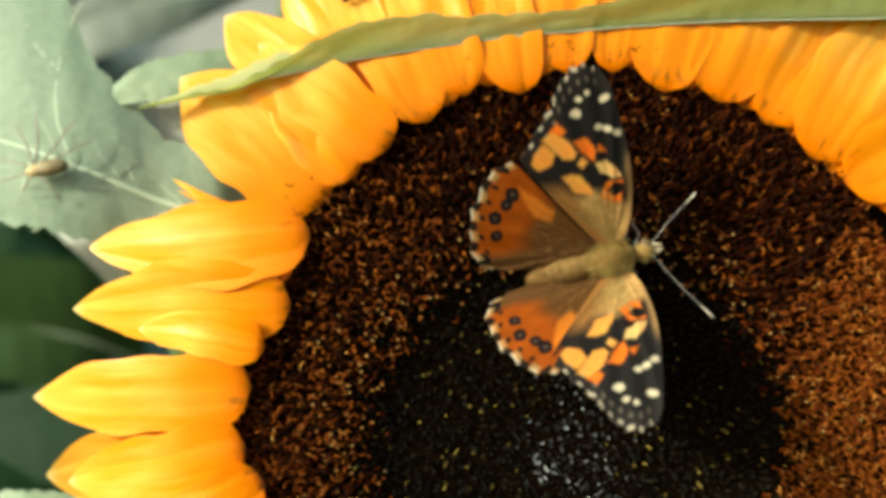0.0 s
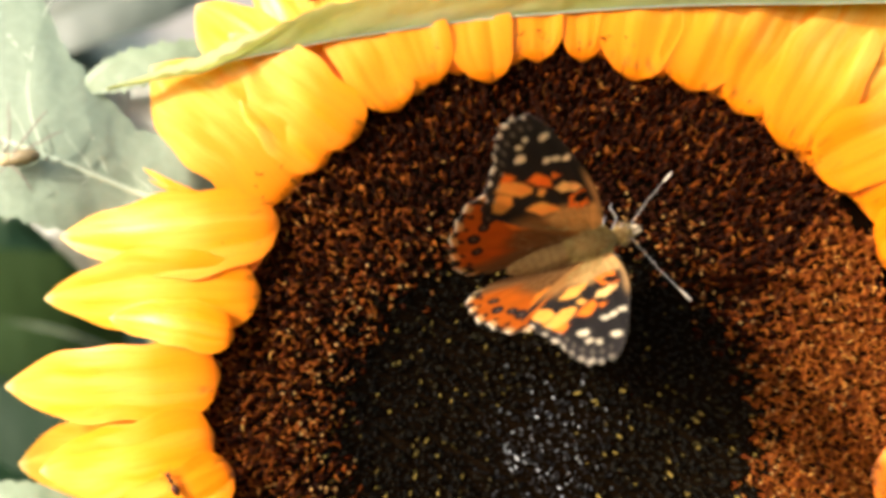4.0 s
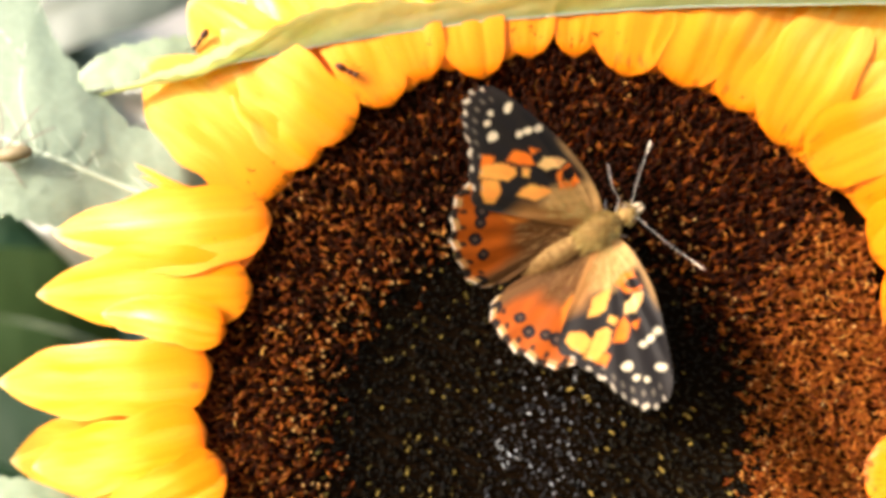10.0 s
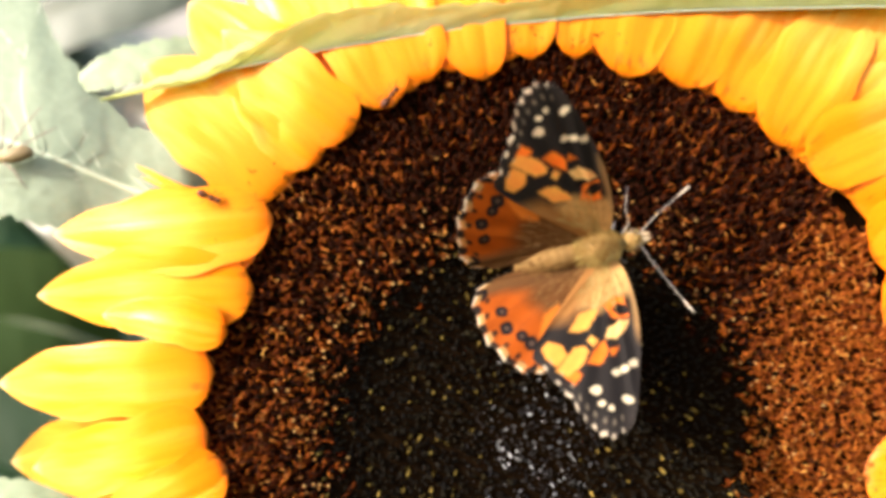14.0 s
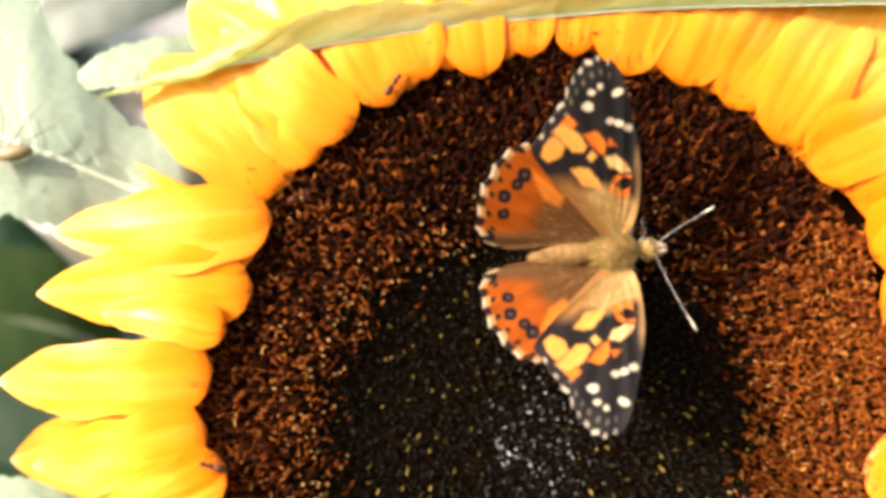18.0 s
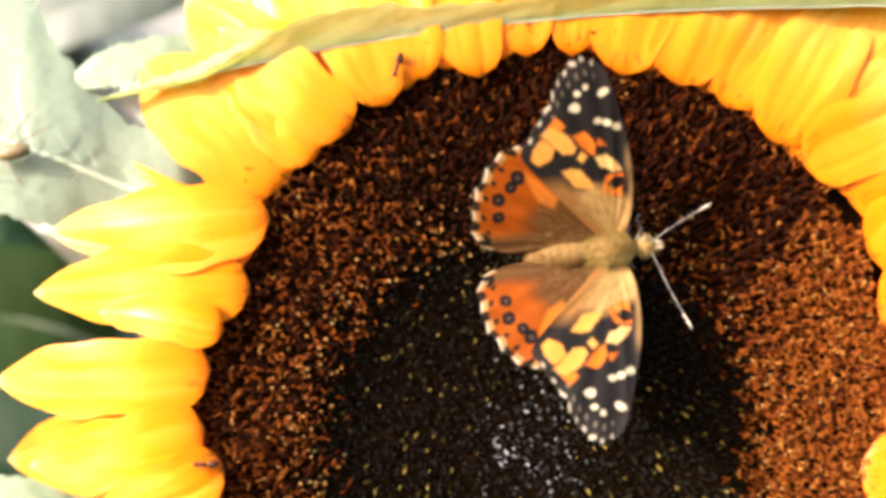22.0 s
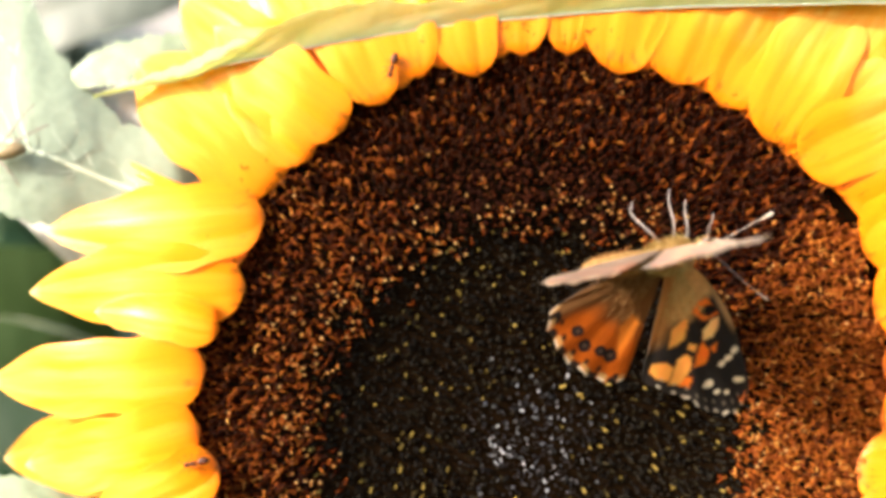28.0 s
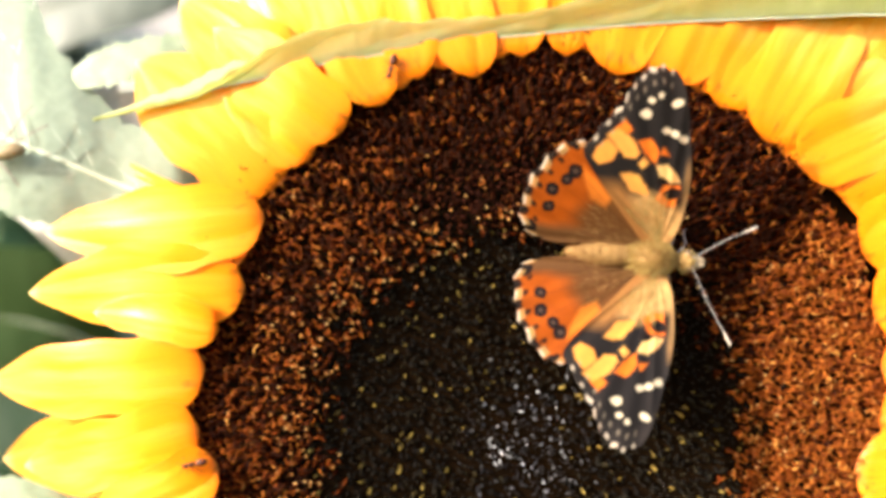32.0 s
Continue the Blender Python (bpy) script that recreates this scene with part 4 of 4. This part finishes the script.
    # darker hair than the thorax: the left wing's shade put into colour
    tagged(part("abdomen_fur", mesh_of("abdomen_fur", *down, HAIR_DARK), butterfly, label="brown down on the abdomen"), kind="stuff")
    wings = {}
    for s, which in ((1, "left"), (-1, "right")):
        for kind, edge, root, hinge, pig in (("hind", HIND_EDGE, (-1.4, 0.0), HIND_HINGE, hind_pigment), ("fore", FORE_EDGE, (0.6, 0.3), FORE_HINGE, fore_pigment)):
            ob = part(kind + "wing", wing_mesh(kind + "wing", edge, root, hinge, s, pig), butterfly, local=pose(0, 0, 0),
                      label="black-tipped orange wing with white spots" if kind == "fore" else "orange wing with black spots")
            n = 420
            r, a = rng.uniform(0.3, 7.5, n), rng.uniform(-0.15, 0.75, n)
            if kind == "fore":
                a = rng.uniform(0.75, 1.6, n)
                q = np.stack([0.6 - r * np.cos(a), 0.3 + r * np.sin(a)], -1)
            else:
                q = np.stack([-1.4 - 1.35 * r * np.cos(a), 1.35 * r * np.sin(a)], -1)
            w = np.stack([q[:, 0] - root[0], q[:, 1] - root[1]], -1)
            w /= np.linalg.norm(w, axis=1)[:, None] + 1e-6
            z = 0.45 * np.sin(np.clip(q[:, 1] / 26, 0, 1) * np.pi) + 0.1
            spots = np.stack([q[:, 0] - hinge, s * q[:, 1], z], -1)
            ways = np.stack([w[:, 0], s * w[:, 1], np.full(n, 0.12)], -1)
            tagged(part("wing_hair", mesh_of("wing_hair", *hairs(spots, ways, 1.1, 0.03, rng), HAIR if kind == "fore" else HAIR_DARK), ob, whole(ob), "tan hair at the wing's root"), kind="stuff")
            wings[which, kind] = ob
    return wings


WINGS = build_butterfly()


# ---- small animals ----
def limb(p, r):
    return tube(bend(p, 9), np.linspace(r, r * 0.5, 9), 5)


ANT_SIZE = 0.8


def ant(label):
    ob = thing("ant", spot(0, 0, 0), label, "ant", "ants on the flower")
    for name, size, x, z in (("abdomen", (1.15, 0.72, 0.66), -1.75, 0.85), ("waist", (0.25, 0.2, 0.3), -0.62, 0.8), ("thorax", (0.75, 0.42, 0.45), 0.1, 0.85), ("head", (0.55, 0.52, 0.42), 1.25, 0.85)):
        v, f = blob(*size, 10, 12)
        part(name, mesh_of(name, (v + [x, 0, z]) * ANT_SIZE, f, ANT), ob)
    for s in (1, -1):
        part("antenna", mesh_of("antenna", *limb(np.array([(1.6, s * 0.2, 1.0), (2.1, s * 0.8, 1.2), (2.9, s * 0.9, 0.6)]) * ANT_SIZE, 0.05), ANT), ob)
        for x0, x1 in ((0.45, 1.5), (0.1, 0.1), (-0.25, -1.7)):
            part("leg", mesh_of("leg", *limb(np.array([(x0, s * 0.3, 0.75), ((x0 + x1) / 2, s * 1.1, 1.15), (x1, s * 1.7, 0.1)]) * ANT_SIZE, 0.06), ANT), ob)
    return ob


def spider():
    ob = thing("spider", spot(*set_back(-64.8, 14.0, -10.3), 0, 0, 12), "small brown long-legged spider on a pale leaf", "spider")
    v, f = blob(2.7, 1.3, 1.2, 14, 16)
    part("abdomen", mesh_of("abdomen", v + [1.4, 0, 1.0], f, SPIDER_DARK), ob, label="dark olive-brown abdomen")
    v, f = blob(1.5, 1.0, 0.8, 12, 14)
    part("thorax", mesh_of("thorax", v + [-1.3, 0.1, 1.0], f, SPIDER), ob, label="light brown front body")
    for k, (x, y) in enumerate(((-7.0, 3.2), (-3.4, 8.0), (0.6, 9.2), (6.4, 6.6), (-7.4, -0.4), (-5.2, -3.0), (1.6, -5.6), (8.2, 3.0))):
        p = [(-1.2 + 0.3 * (k % 4) - 0.5, 0.5 * np.sign(y), 1.0), (x * 0.45, y * 0.5, 1.5), (x * 0.8, y * 0.85, 0.6), (x, y, 0.1)]
        part("leg", mesh_of("leg", *limb(p, 0.17), SPIDER_LEG), ob)


spider()
ANTS = [ant("small dark brown ant walking on a yellow petal") for _ in range(3)]


# ---- background ----
def shrub(x, y, z, r, n, seed, mat, label):
    """A bush of stems and many loose leaves."""
    rng = np.random.default_rng(seed)
    ob = thing("shrub", pose(x, y, 0), label, "shrub", "shrubs behind the flower")
    bits = [tube(bend([(rng.normal(0, 0.03), rng.normal(0, 0.03), 0), (rng.normal(0, 0.1), rng.normal(0, 0.1), z * 0.5), (rng.normal(0, r * 0.4), rng.normal(0, r * 0.4), z)], 8), np.linspace(0.014, 0.004, 8), 6) for _ in range(9)]
    part("stems", mesh_of("stems", *joined(bits), STEM, True, 1.0), ob)
    d = rng.normal(0, 1, (n, 3))
    d /= np.linalg.norm(d, axis=1)[:, None]
    c = d * (r * rng.uniform(0.35, 1.0, n) ** 0.5)[:, None] * [1, 0.8, z / r * 0.55] + [0, 0, z * 0.55]
    a = rng.normal(0, 1, (n, 3))
    a /= np.linalg.norm(a, axis=1)[:, None]
    b = np.cross(a, rng.normal(0, 1, (n, 3)))
    b /= np.linalg.norm(b, axis=1)[:, None]
    L, w = rng.uniform(0.05, 0.13, n)[:, None], rng.uniform(0.02, 0.05, n)[:, None]
    k = np.cross(a, b) * 0.012
    v = np.stack([c - a * L, c + b * w + k, c + a * L, c - b * w + k], 1).reshape(-1, 3)
    q = np.arange(n)[:, None] * 4
    tagged(part("foliage", mesh_of("foliage", v, (q + [0, 1, 2]).tolist() + (q + [0, 2, 3]).tolist(), mat, False, 1.0), ob), kind="stuff")


BUSH = island("bush_leaf", [(0.0, (0.04, 0.09, 0.035)), (0.6, (0.08, 0.16, 0.06)), (1.0, (0.16, 0.25, 0.12))], 0.5, 0.4, 0.25)
BUSH_PALE = island("bush_leaf_pale", [(0.0, (0.18, 0.22, 0.17)), (0.6, (0.28, 0.32, 0.26)), (1.0, (0.42, 0.45, 0.40))], 0.5, 0.4, 0.25)
for x, y, z, r, n, mat in ((-0.30, 0.62, 1.40, 0.20, 700, BUSH), (-0.42, 0.95, 1.74, 0.20, 800, BUSH_PALE), (0.15, 0.8, 1.38, 0.3, 800, BUSH), (-0.05, 1.6, 1.6, 0.5, 900, BUSH), (0.75, 1.1, 1.5, 0.4, 700, BUSH), (-1.3, 1.8, 1.7, 0.6, 900, BUSH)):
    shrub(x, y, z, r, n, int(abs(x * 100)) + 7, mat, "leafy green garden shrub out of focus" if mat is BUSH else "pale green garden shrub out of focus")


def far_plant():
    ob = thing("garden_plant", pose(-0.06, 0.16, 0), "broad-leaved green plant behind the flower", "plant")
    part("stem", mesh_of("stem", *tube(bend([(-60, -1450, -160), (-64, -900, -150), (-70, -300, -140), (-78, -60, -120)], 20), np.linspace(9, 4, 20), 10), STEM), ob, BASE, "green stem")
    # green and cool lie below foliage tone: part shade put into their colour
    green = leaf_material("leaf_green_shaded", (0.022, 0.045, 0.012), (0.034, 0.062, 0.02), (0.07, 0.11, 0.015), 0.25, 0.08)
    grey = leaf_material("leaf_grey_green", (0.075, 0.095, 0.075), (0.115, 0.135, 0.11), (0.10, 0.14, 0.05), 0.2)
    cool = leaf_material("leaf_blue_green_shaded", (0.014, 0.030, 0.015), (0.020, 0.038, 0.021), (0.04, 0.07, 0.012), 0.2, 0.06)
    leaf(ob, [(-48, -16, -118), (-58, -12, -110), (-72, -10, -108), (-92, -12, -112)], [5, 14, 12, 0.5], [7, 18, 16, 0.5], (-0.1, -0.9, 0.3), (0.1, 0.9, 0.3), green, "green leaf out of focus, coloured dark as shaded", 0.5, 21, pivot=(-48, -16, -118))
    leaf(ob, [(-30, -40, -110), (-48, -28, -100), (-62, -24, -100), (-84, -24, -104)], [6, 14, 14, 0.5], [4, 8, 8, 0.5], (-0.15, -0.9, 0.4), (0.1, 0.9, -0.2), cool, "bluish green leaf out of focus, coloured dark as shaded", 0.5, 22, pivot=(-30, -40, -110))
    leaf(ob, [(-44, -13, -70), (-50, -6, -62), (-57, 2, -60), (-66, 8, -64)], [1.0, 2.2, 2.6, 0.3], [1.0, 2.0, 2.2, 0.3], (-0.7, -0.6, 0.35), (0.6, 0.7, 0.3), LEAF_PALE, "whitish sunlit leaf out of focus", 0.2, 23, pivot=(-44, -13, -70))
    leaf(ob, [(-26, 44, -112), (-40, 40, -104), (-54, 37, -104), (-70, 30, -110)], [3, 9, 12, 0.3], [3, 8, 8, 0.3], (-0.3, -0.9, 0.3), (0.2, 0.9, 0.1), grey, "greyish green leaf out of focus", 0.4, 24, pivot=(-26, 44, -112))
    for a, b in (((-48, -16, -118), (-66, -60, -122)), ((-26, 44, -112), (-72, -40, -124)), ((-30, -40, -110), (-66, -100, -126)), ((-44, -13, -70), (-68, -80, -122))):
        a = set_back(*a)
        part("petiole", mesh_of("petiole", *tube(bend([a, tuple((np.array(a) + b) / 2 + [4, 3, 2]), b], 8), np.linspace(1, 2, 8), 7), STEM), ob, BASE, "green leaf stalk")


far_plant()


def garden_wall():
    mat = plain("pale_render", (0.20, 0.20, 0.195), (0.28, 0.28, 0.27), 1.5, 0.9, 0.1, 0.3, 0.01)
    n, m = 40, 12
    x, z = np.meshgrid(np.linspace(-9, 9, n), np.linspace(0, 2.6, m), indexing="ij")
    front = np.stack([x, 5 + 0 * x, z], -1).reshape(-1, 3)
    f = grid_faces(n, m)
    v = np.concatenate([front, front + [0, 0.22, 0]])
    ff = f.tolist() + (f[:, ::-1] + n * m).tolist() + [[i * m + m - 1, (i + 1) * m + m - 1, (i + 1) * m + m - 1 + n * m, i * m + m - 1 + n * m] for i in range(n - 1)]
    tagged(new("wall_north", mesh_of("wall_north", v, ff, mat, False, 1.0)), "pale grey rendered garden wall", "wall", kind="structure")


garden_wall()


# ---- what moves ----
def petal_height(x, y):
    """Top of the petals at a place on the flower's face."""
    best = -3.0
    for top, faces in SURFACES:
        d = np.hypot(top[:, 0] - x, top[:, 1] - y)
        i = int(d.argmin())
        if d[i] < 1.2:
            best = max(best, top[np.argsort(d)[:4], 2].max() + 0.1)
    if math.hypot(x - HUB[0], y - HUB[1]) < RIM:
        best = max(best, float(dome(x, y)) + 1.0)
    return best


def trail(rows):
    """Poses of an ant from seconds and places on the flower's face."""
    out = []
    turn = 0.0
    for k, (t, x, y, *down) in enumerate(rows):
        q = rows[min(k + 1, len(rows) - 1)]
        if abs(q[1] - x) + abs(q[2] - y) > 0.3:
            want = math.degrees(math.atan2(q[2] - y, q[1] - x))
            turn = want if k == 0 else turn + max(-80, min(80, (want - turn + 180) % 360 - 180))
        near = (FAR - petal_height(x, y)) / FAR
        x, y = x * near, y * near
        out.append((t, spot(x, y, petal_height(x, y) - sum(down), 0, 0, turn)))
    return out


def motions():
    FLIGHT = [
    (0, 19.1, 0.8, 14, 14, 39, 8, -4, 0), (0.5, 19.5, 1.0, 16, 8, 23, 9, -4, 0), (1, 19.6, 1.6, 17, 11, 27, 7, -4, 0), (1.5, 19.5, 1.4, 16, 24, 38, 3, -3, 0),
    (2, 20.1, 2.3, 17, 39, 47, -7, -12, 0), (2.5, 20.8, 1.8, 21, 17, 33, 1, -8, 0), (3, 21.1, 1.7, 23, 13, 38, 2, -8, 0), (3.5, 20.5, 1.3, 18, 44, 64, -8, -9, 0),
    (5.5, 21.7, 1.3, 20, 48, 35, -13, -6, 0), (6, 22.1, 1.2, 22, 19, 24, -3, -3, 0), (6.5, 22.0, 1.2, 21, 36, 38, -7, -8, 0), (7, 21.8, 1.3, 24, 26, 34, -4, -4, 0),
    (7.5, 21.9, 1.0, 24, 5, 30, -2, -8, 0), (8, 21.6, 2.3, 28, 40, 50, -11, -9, 0), (8.5, 21.9, 1.6, 27, 10, 26, -4, -7, 0), (9, 21.9, 2.1, 27, 27, 40, -7, -8, 0),
    (9.5, 22.5, 2.9, 30, 45, 46, -13, -8, 0), (10, 22.7, 2.6, 30, 17, 29, -10, -10, 0), (10.5, 23.0, 2.3, 30, 8, 38, -5, -8, 0), (11, 23.0, 2.6, 30, 24, 42, -5, -6, 0),
    (11.5, 23.1, 2.4, 28, 32, 49, -7, -7, 0), (12, 22.8, 1.0, 21, 36, 52, -12, -14, 0), (12.5, 23.1, 0.9, 24, 6, 37, -3, -10, 0), (13, 23.4, 1.4, 25, 33, 52, -7, -7, 0),
    (13.5, 23.5, 1.1, 25, 39, 55, -8, -7, 0), (14, 22.8, 0.3, 14, 32, 23, -6, -8, 0), (14.5, 23.2, -0.1, 12, 35, 32, -5, -6, 0), (16.5, 24.0, -2.0, -3, 35, 30, -3, -3, 0),
    (17, 24.7, -0.6, 3, 34, 36, -1, -4, 0), (17.5, 24.7, -0.3, 6, 12, 23, 4, -4, 0), (18, 25.1, -0.5, 4, 16, 27, 1, -6, 0), (18.5, 24.8, -0.6, 4, 20, 26, 0, -6, 0),
    (19, 24.8, -0.6, 5, 20, 27, 0, -5, 0), (19.5, 25.0, -0.6, 7, 50, 47, -8, -8, 0), (20, 25.1, -0.5, 4, 17, 16, -3, -2, 0), (20.5, 24.9, -0.4, 6, 17, 22, -1, -2, 0),
    (21, 25.1, -0.4, 6, 13, 22, 0, -2, 0), (21.5, 24.7, -0.4, 6, 13, 18, 0, -4, 0), (22, 25.0, -0.4, 6, 16, 18, -1, -7, 0), (22.5, 24.9, -0.3, 7, 11, 18, 0, -6, 0),
    (23, 25.2, -0.2, 7, 11, 18, 0, -6, 0), (23.5, 25.9, 0.9, 12, 16, 21, 0, -4, 0), (24, 26.6, 1.0, 12, 23, 20, -4, -4, 0), (24.5, 26.2, 0.6, 11, 17, 16, -4, -3, 0),
    (25, 26.4, 0.9, 13, 14, 18, -3, -3, 0), (25.5, 26.8, 0.1, 10, 19, 15, -3, -2, 0), (27.5, 28.3, 0.1, 7, 27, 13, -4, -2, 0), (27.8, 28.4, 0.4, 6, 33, 8, -4, -1, 0),
    (27.9, 28.5, 0.4, 7, 34, 9, -4, -1, 0),
    (28, 33.4, -1.2, 14, 49, 20, 16, 16, 43), (28.1, 31.2, -2.0, 9, 60, 20, 4, 8, 22), (28.2, 30.3, -2.4, 6, 64, 20, -5, 3, 0), (28.5, 29.8, -1.8, 3, 54, 19, -5, 4, 0), (29, 29.9, -2.4, -5, 49, 9, -11, 5, 0),
    (29.5, 29.9, -2.4, -3, 33, 11, -3, 1, 0), (30, 30.2, -2.1, -5, 46, 27, -5, -2, 0), (30.5, 30.7, -2.2, -3, 20, 13, 1, -1, 0), (31, 31.7, -2.4, -6, 24, 11, -1, 0, 0),
    (31.5, 31.5, -2.4, -7, 20, 11, -1, -1, 0), (32, 31.7, -1.6, -5, 21, 14, -1, -2, 0)]
    walk(butterfly, [(t, spot(x, y, 9 + 0.12 * roll, 0, 0, heading) @ pose(0, 0, 0, roll)) for t, x, y, heading, _, _, _, _, roll in FLIGHT])
    for (which, kind), wing in WINGS.items():
        s = 1 if which == "left" else -1
        x, share = (FORE_HINGE, 1.0) if kind == "fore" else (HIND_HINGE, 0.4)
        lift = 0.0 if kind == "hind" else 0.25
        walk(wing, [(row[0], pose(x * MM, s * HINGE * MM, lift * MM, s * (row[4] if s > 0 else row[5])) @ pose(0, 0, 0, 0, 0, -s * share * (row[6] if s > 0 else row[7]))) for row in FLIGHT])
    # antennae and a foreleg: seconds, degrees
    upper = [(0, 37), (1, 37), (2, 41), (3, 37), (6, 35), (8, 33), (9, 31), (10, 45), (11, 34), (12, 38), (13, 31), (18, 30), (22, 28), (25, 28), (28, 36), (30, 39), (31, 37), (32, 32)]
    lower = [(0, -61), (1, -65), (2, -60), (3, -66), (9, -63), (10, -69), (12, -63), (14, -67), (18, -67), (22, -70), (25, -70), (28, -55), (29, -53), (30, -59), (32, -61)]
    for ob, s, rows in ((FEELERS[0], 1, upper), (FEELERS[1], -1, lower)):
        walk(ob, [(t, pose(5.4 * MM, s * 0.45 * MM, 0.7 * MM, 0, 0, a)) for t, a in rows])
    raised = [(0, -85), (4.5, -85), (5.5, 0), (11, 0), (12, -75), (13.2, -75), (14, 0), (15.5, -85), (27.8, -85), (28, -10), (28.2, -60), (28.6, -85), (32, -85)]
    walk(FORELEG[0], [(t, pose(3.4 * MM, 1.2 * MM, 0.4 * MM, a)) for t, a in raised])
    # the folded leaf swings about its stalk: seconds, degrees
    sway = [(0, 0.08), (0.5, 0.03), (1, 0.15), (1.5, 0.05), (2, 0.28), (2.5, 0.08), (3, 0.05), (3.5, -0.23), (5.5, -0.15), (6, -0.08), (6.5, -0.20), (7, -0.08), (7.5, -0.28), (8, -0.23), (8.5, -0.05), (9, 0.00), (10, 0.13), (11, 0.15), (12, 0.08), (12.5, 0.28), (13, 0.28), (13.5, 0.58), (14, 0.30), (14.5, 0.38), (16.5, 0.23), (17, 0.43), (17.5, 0.20), (18, 0.23), (18.5, 0.71), (19, 2.17), (19.2, 2.72), (19.5, 2.90), (19.8, 2.47), (20, 2.12), (20.5, 0.45), (21, -1.94), (21.5, 0.13), (22, 0.43), (22.5, 0.71), (23, 0.55), (23.5, 0.76), (24, 0.81), (24.5, 0.38), (25, 1.31), (25.5, 1.21), (27.5, 0.25), (28, 0.30), (28.5, 0.50), (29, 0.30), (29.5, 0.60), (30, 0.58), (30.5, 0.40), (31, 0.10), (31.5, 0.10), (32, 1.13)]
    rest = fold_leaf.matrix_basis.copy()
    walk(fold_leaf, [(t, rest @ pose(0, 0, 0, 0, 0, a)) for t, a in sway])
    shake = [(0, 0), (12, 0), (18.5, 0), (19.5, 1.2), (20, 1.7), (20.5, 0.9), (21.5, 0.3), (25.5, 0.4), (29, 0), (29.5, -0.9), (30, -1.4), (31, -0.8), (32, -0.5)]
    still = side_leaf.matrix_basis.copy()
    walk(side_leaf, [(t, still @ pose(0, 0, 0, 0, 0, a)) for t, a in shake])
    walk(ANTS[0], trail([(0, -40.5, -36.6), (1, -41.2, -34.9), (3.5, -41.4, -34.3), (5.8, -41.6, -33.8), (7, -40.5, -40), (9, -38, -43), (14, -36, -42), (16, -35, -36), (17, -34.5, -32.8), (20, -34.8, -32.6), (25, -35.6, -32.5), (32, -36.0, -32.6)]))
    walk(ANTS[1], trail([(0, -34, 52), (7, -33, 48), (8.5, -29, 40), (9, -27.5, 36), (9.5, -16, 30), (10, -13.6, 26.6), (10.8, -8.6, 24.2), (11.4, -7.9, 23.4), (13, -7.6, 23.2), (19.6, -6, 27), (20.5, -3.9, 30.9), (21, -6.5, 29.7), (21.5, -5.9, 27.6), (22, -6.1, 26.9), (32, -6.2, 26.7)]))
    walk(ANTS[2], trail([(0, -19, 40), (8.5, -24, 37.5), (9.5, -32, 35.5), (10, -36.2, 31), (10.5, -39, 27, 3), (11, -40, 24, 4), (12, -40, 17, 4), (12.4, -39.4, 13, 3), (12.8, -38.4, 10.5), (13.5, -37.8, 9.6), (14.2, -33.2, 7.2), (14.5, -32.3, 6.9), (17.2, -23.6, 7.3), (17.8, -21.5, 7.6), (18.3, -20.5, 8, 4), (22, -20, 8.2, 5), (32, -20, 8.4, 5)]))


motions()
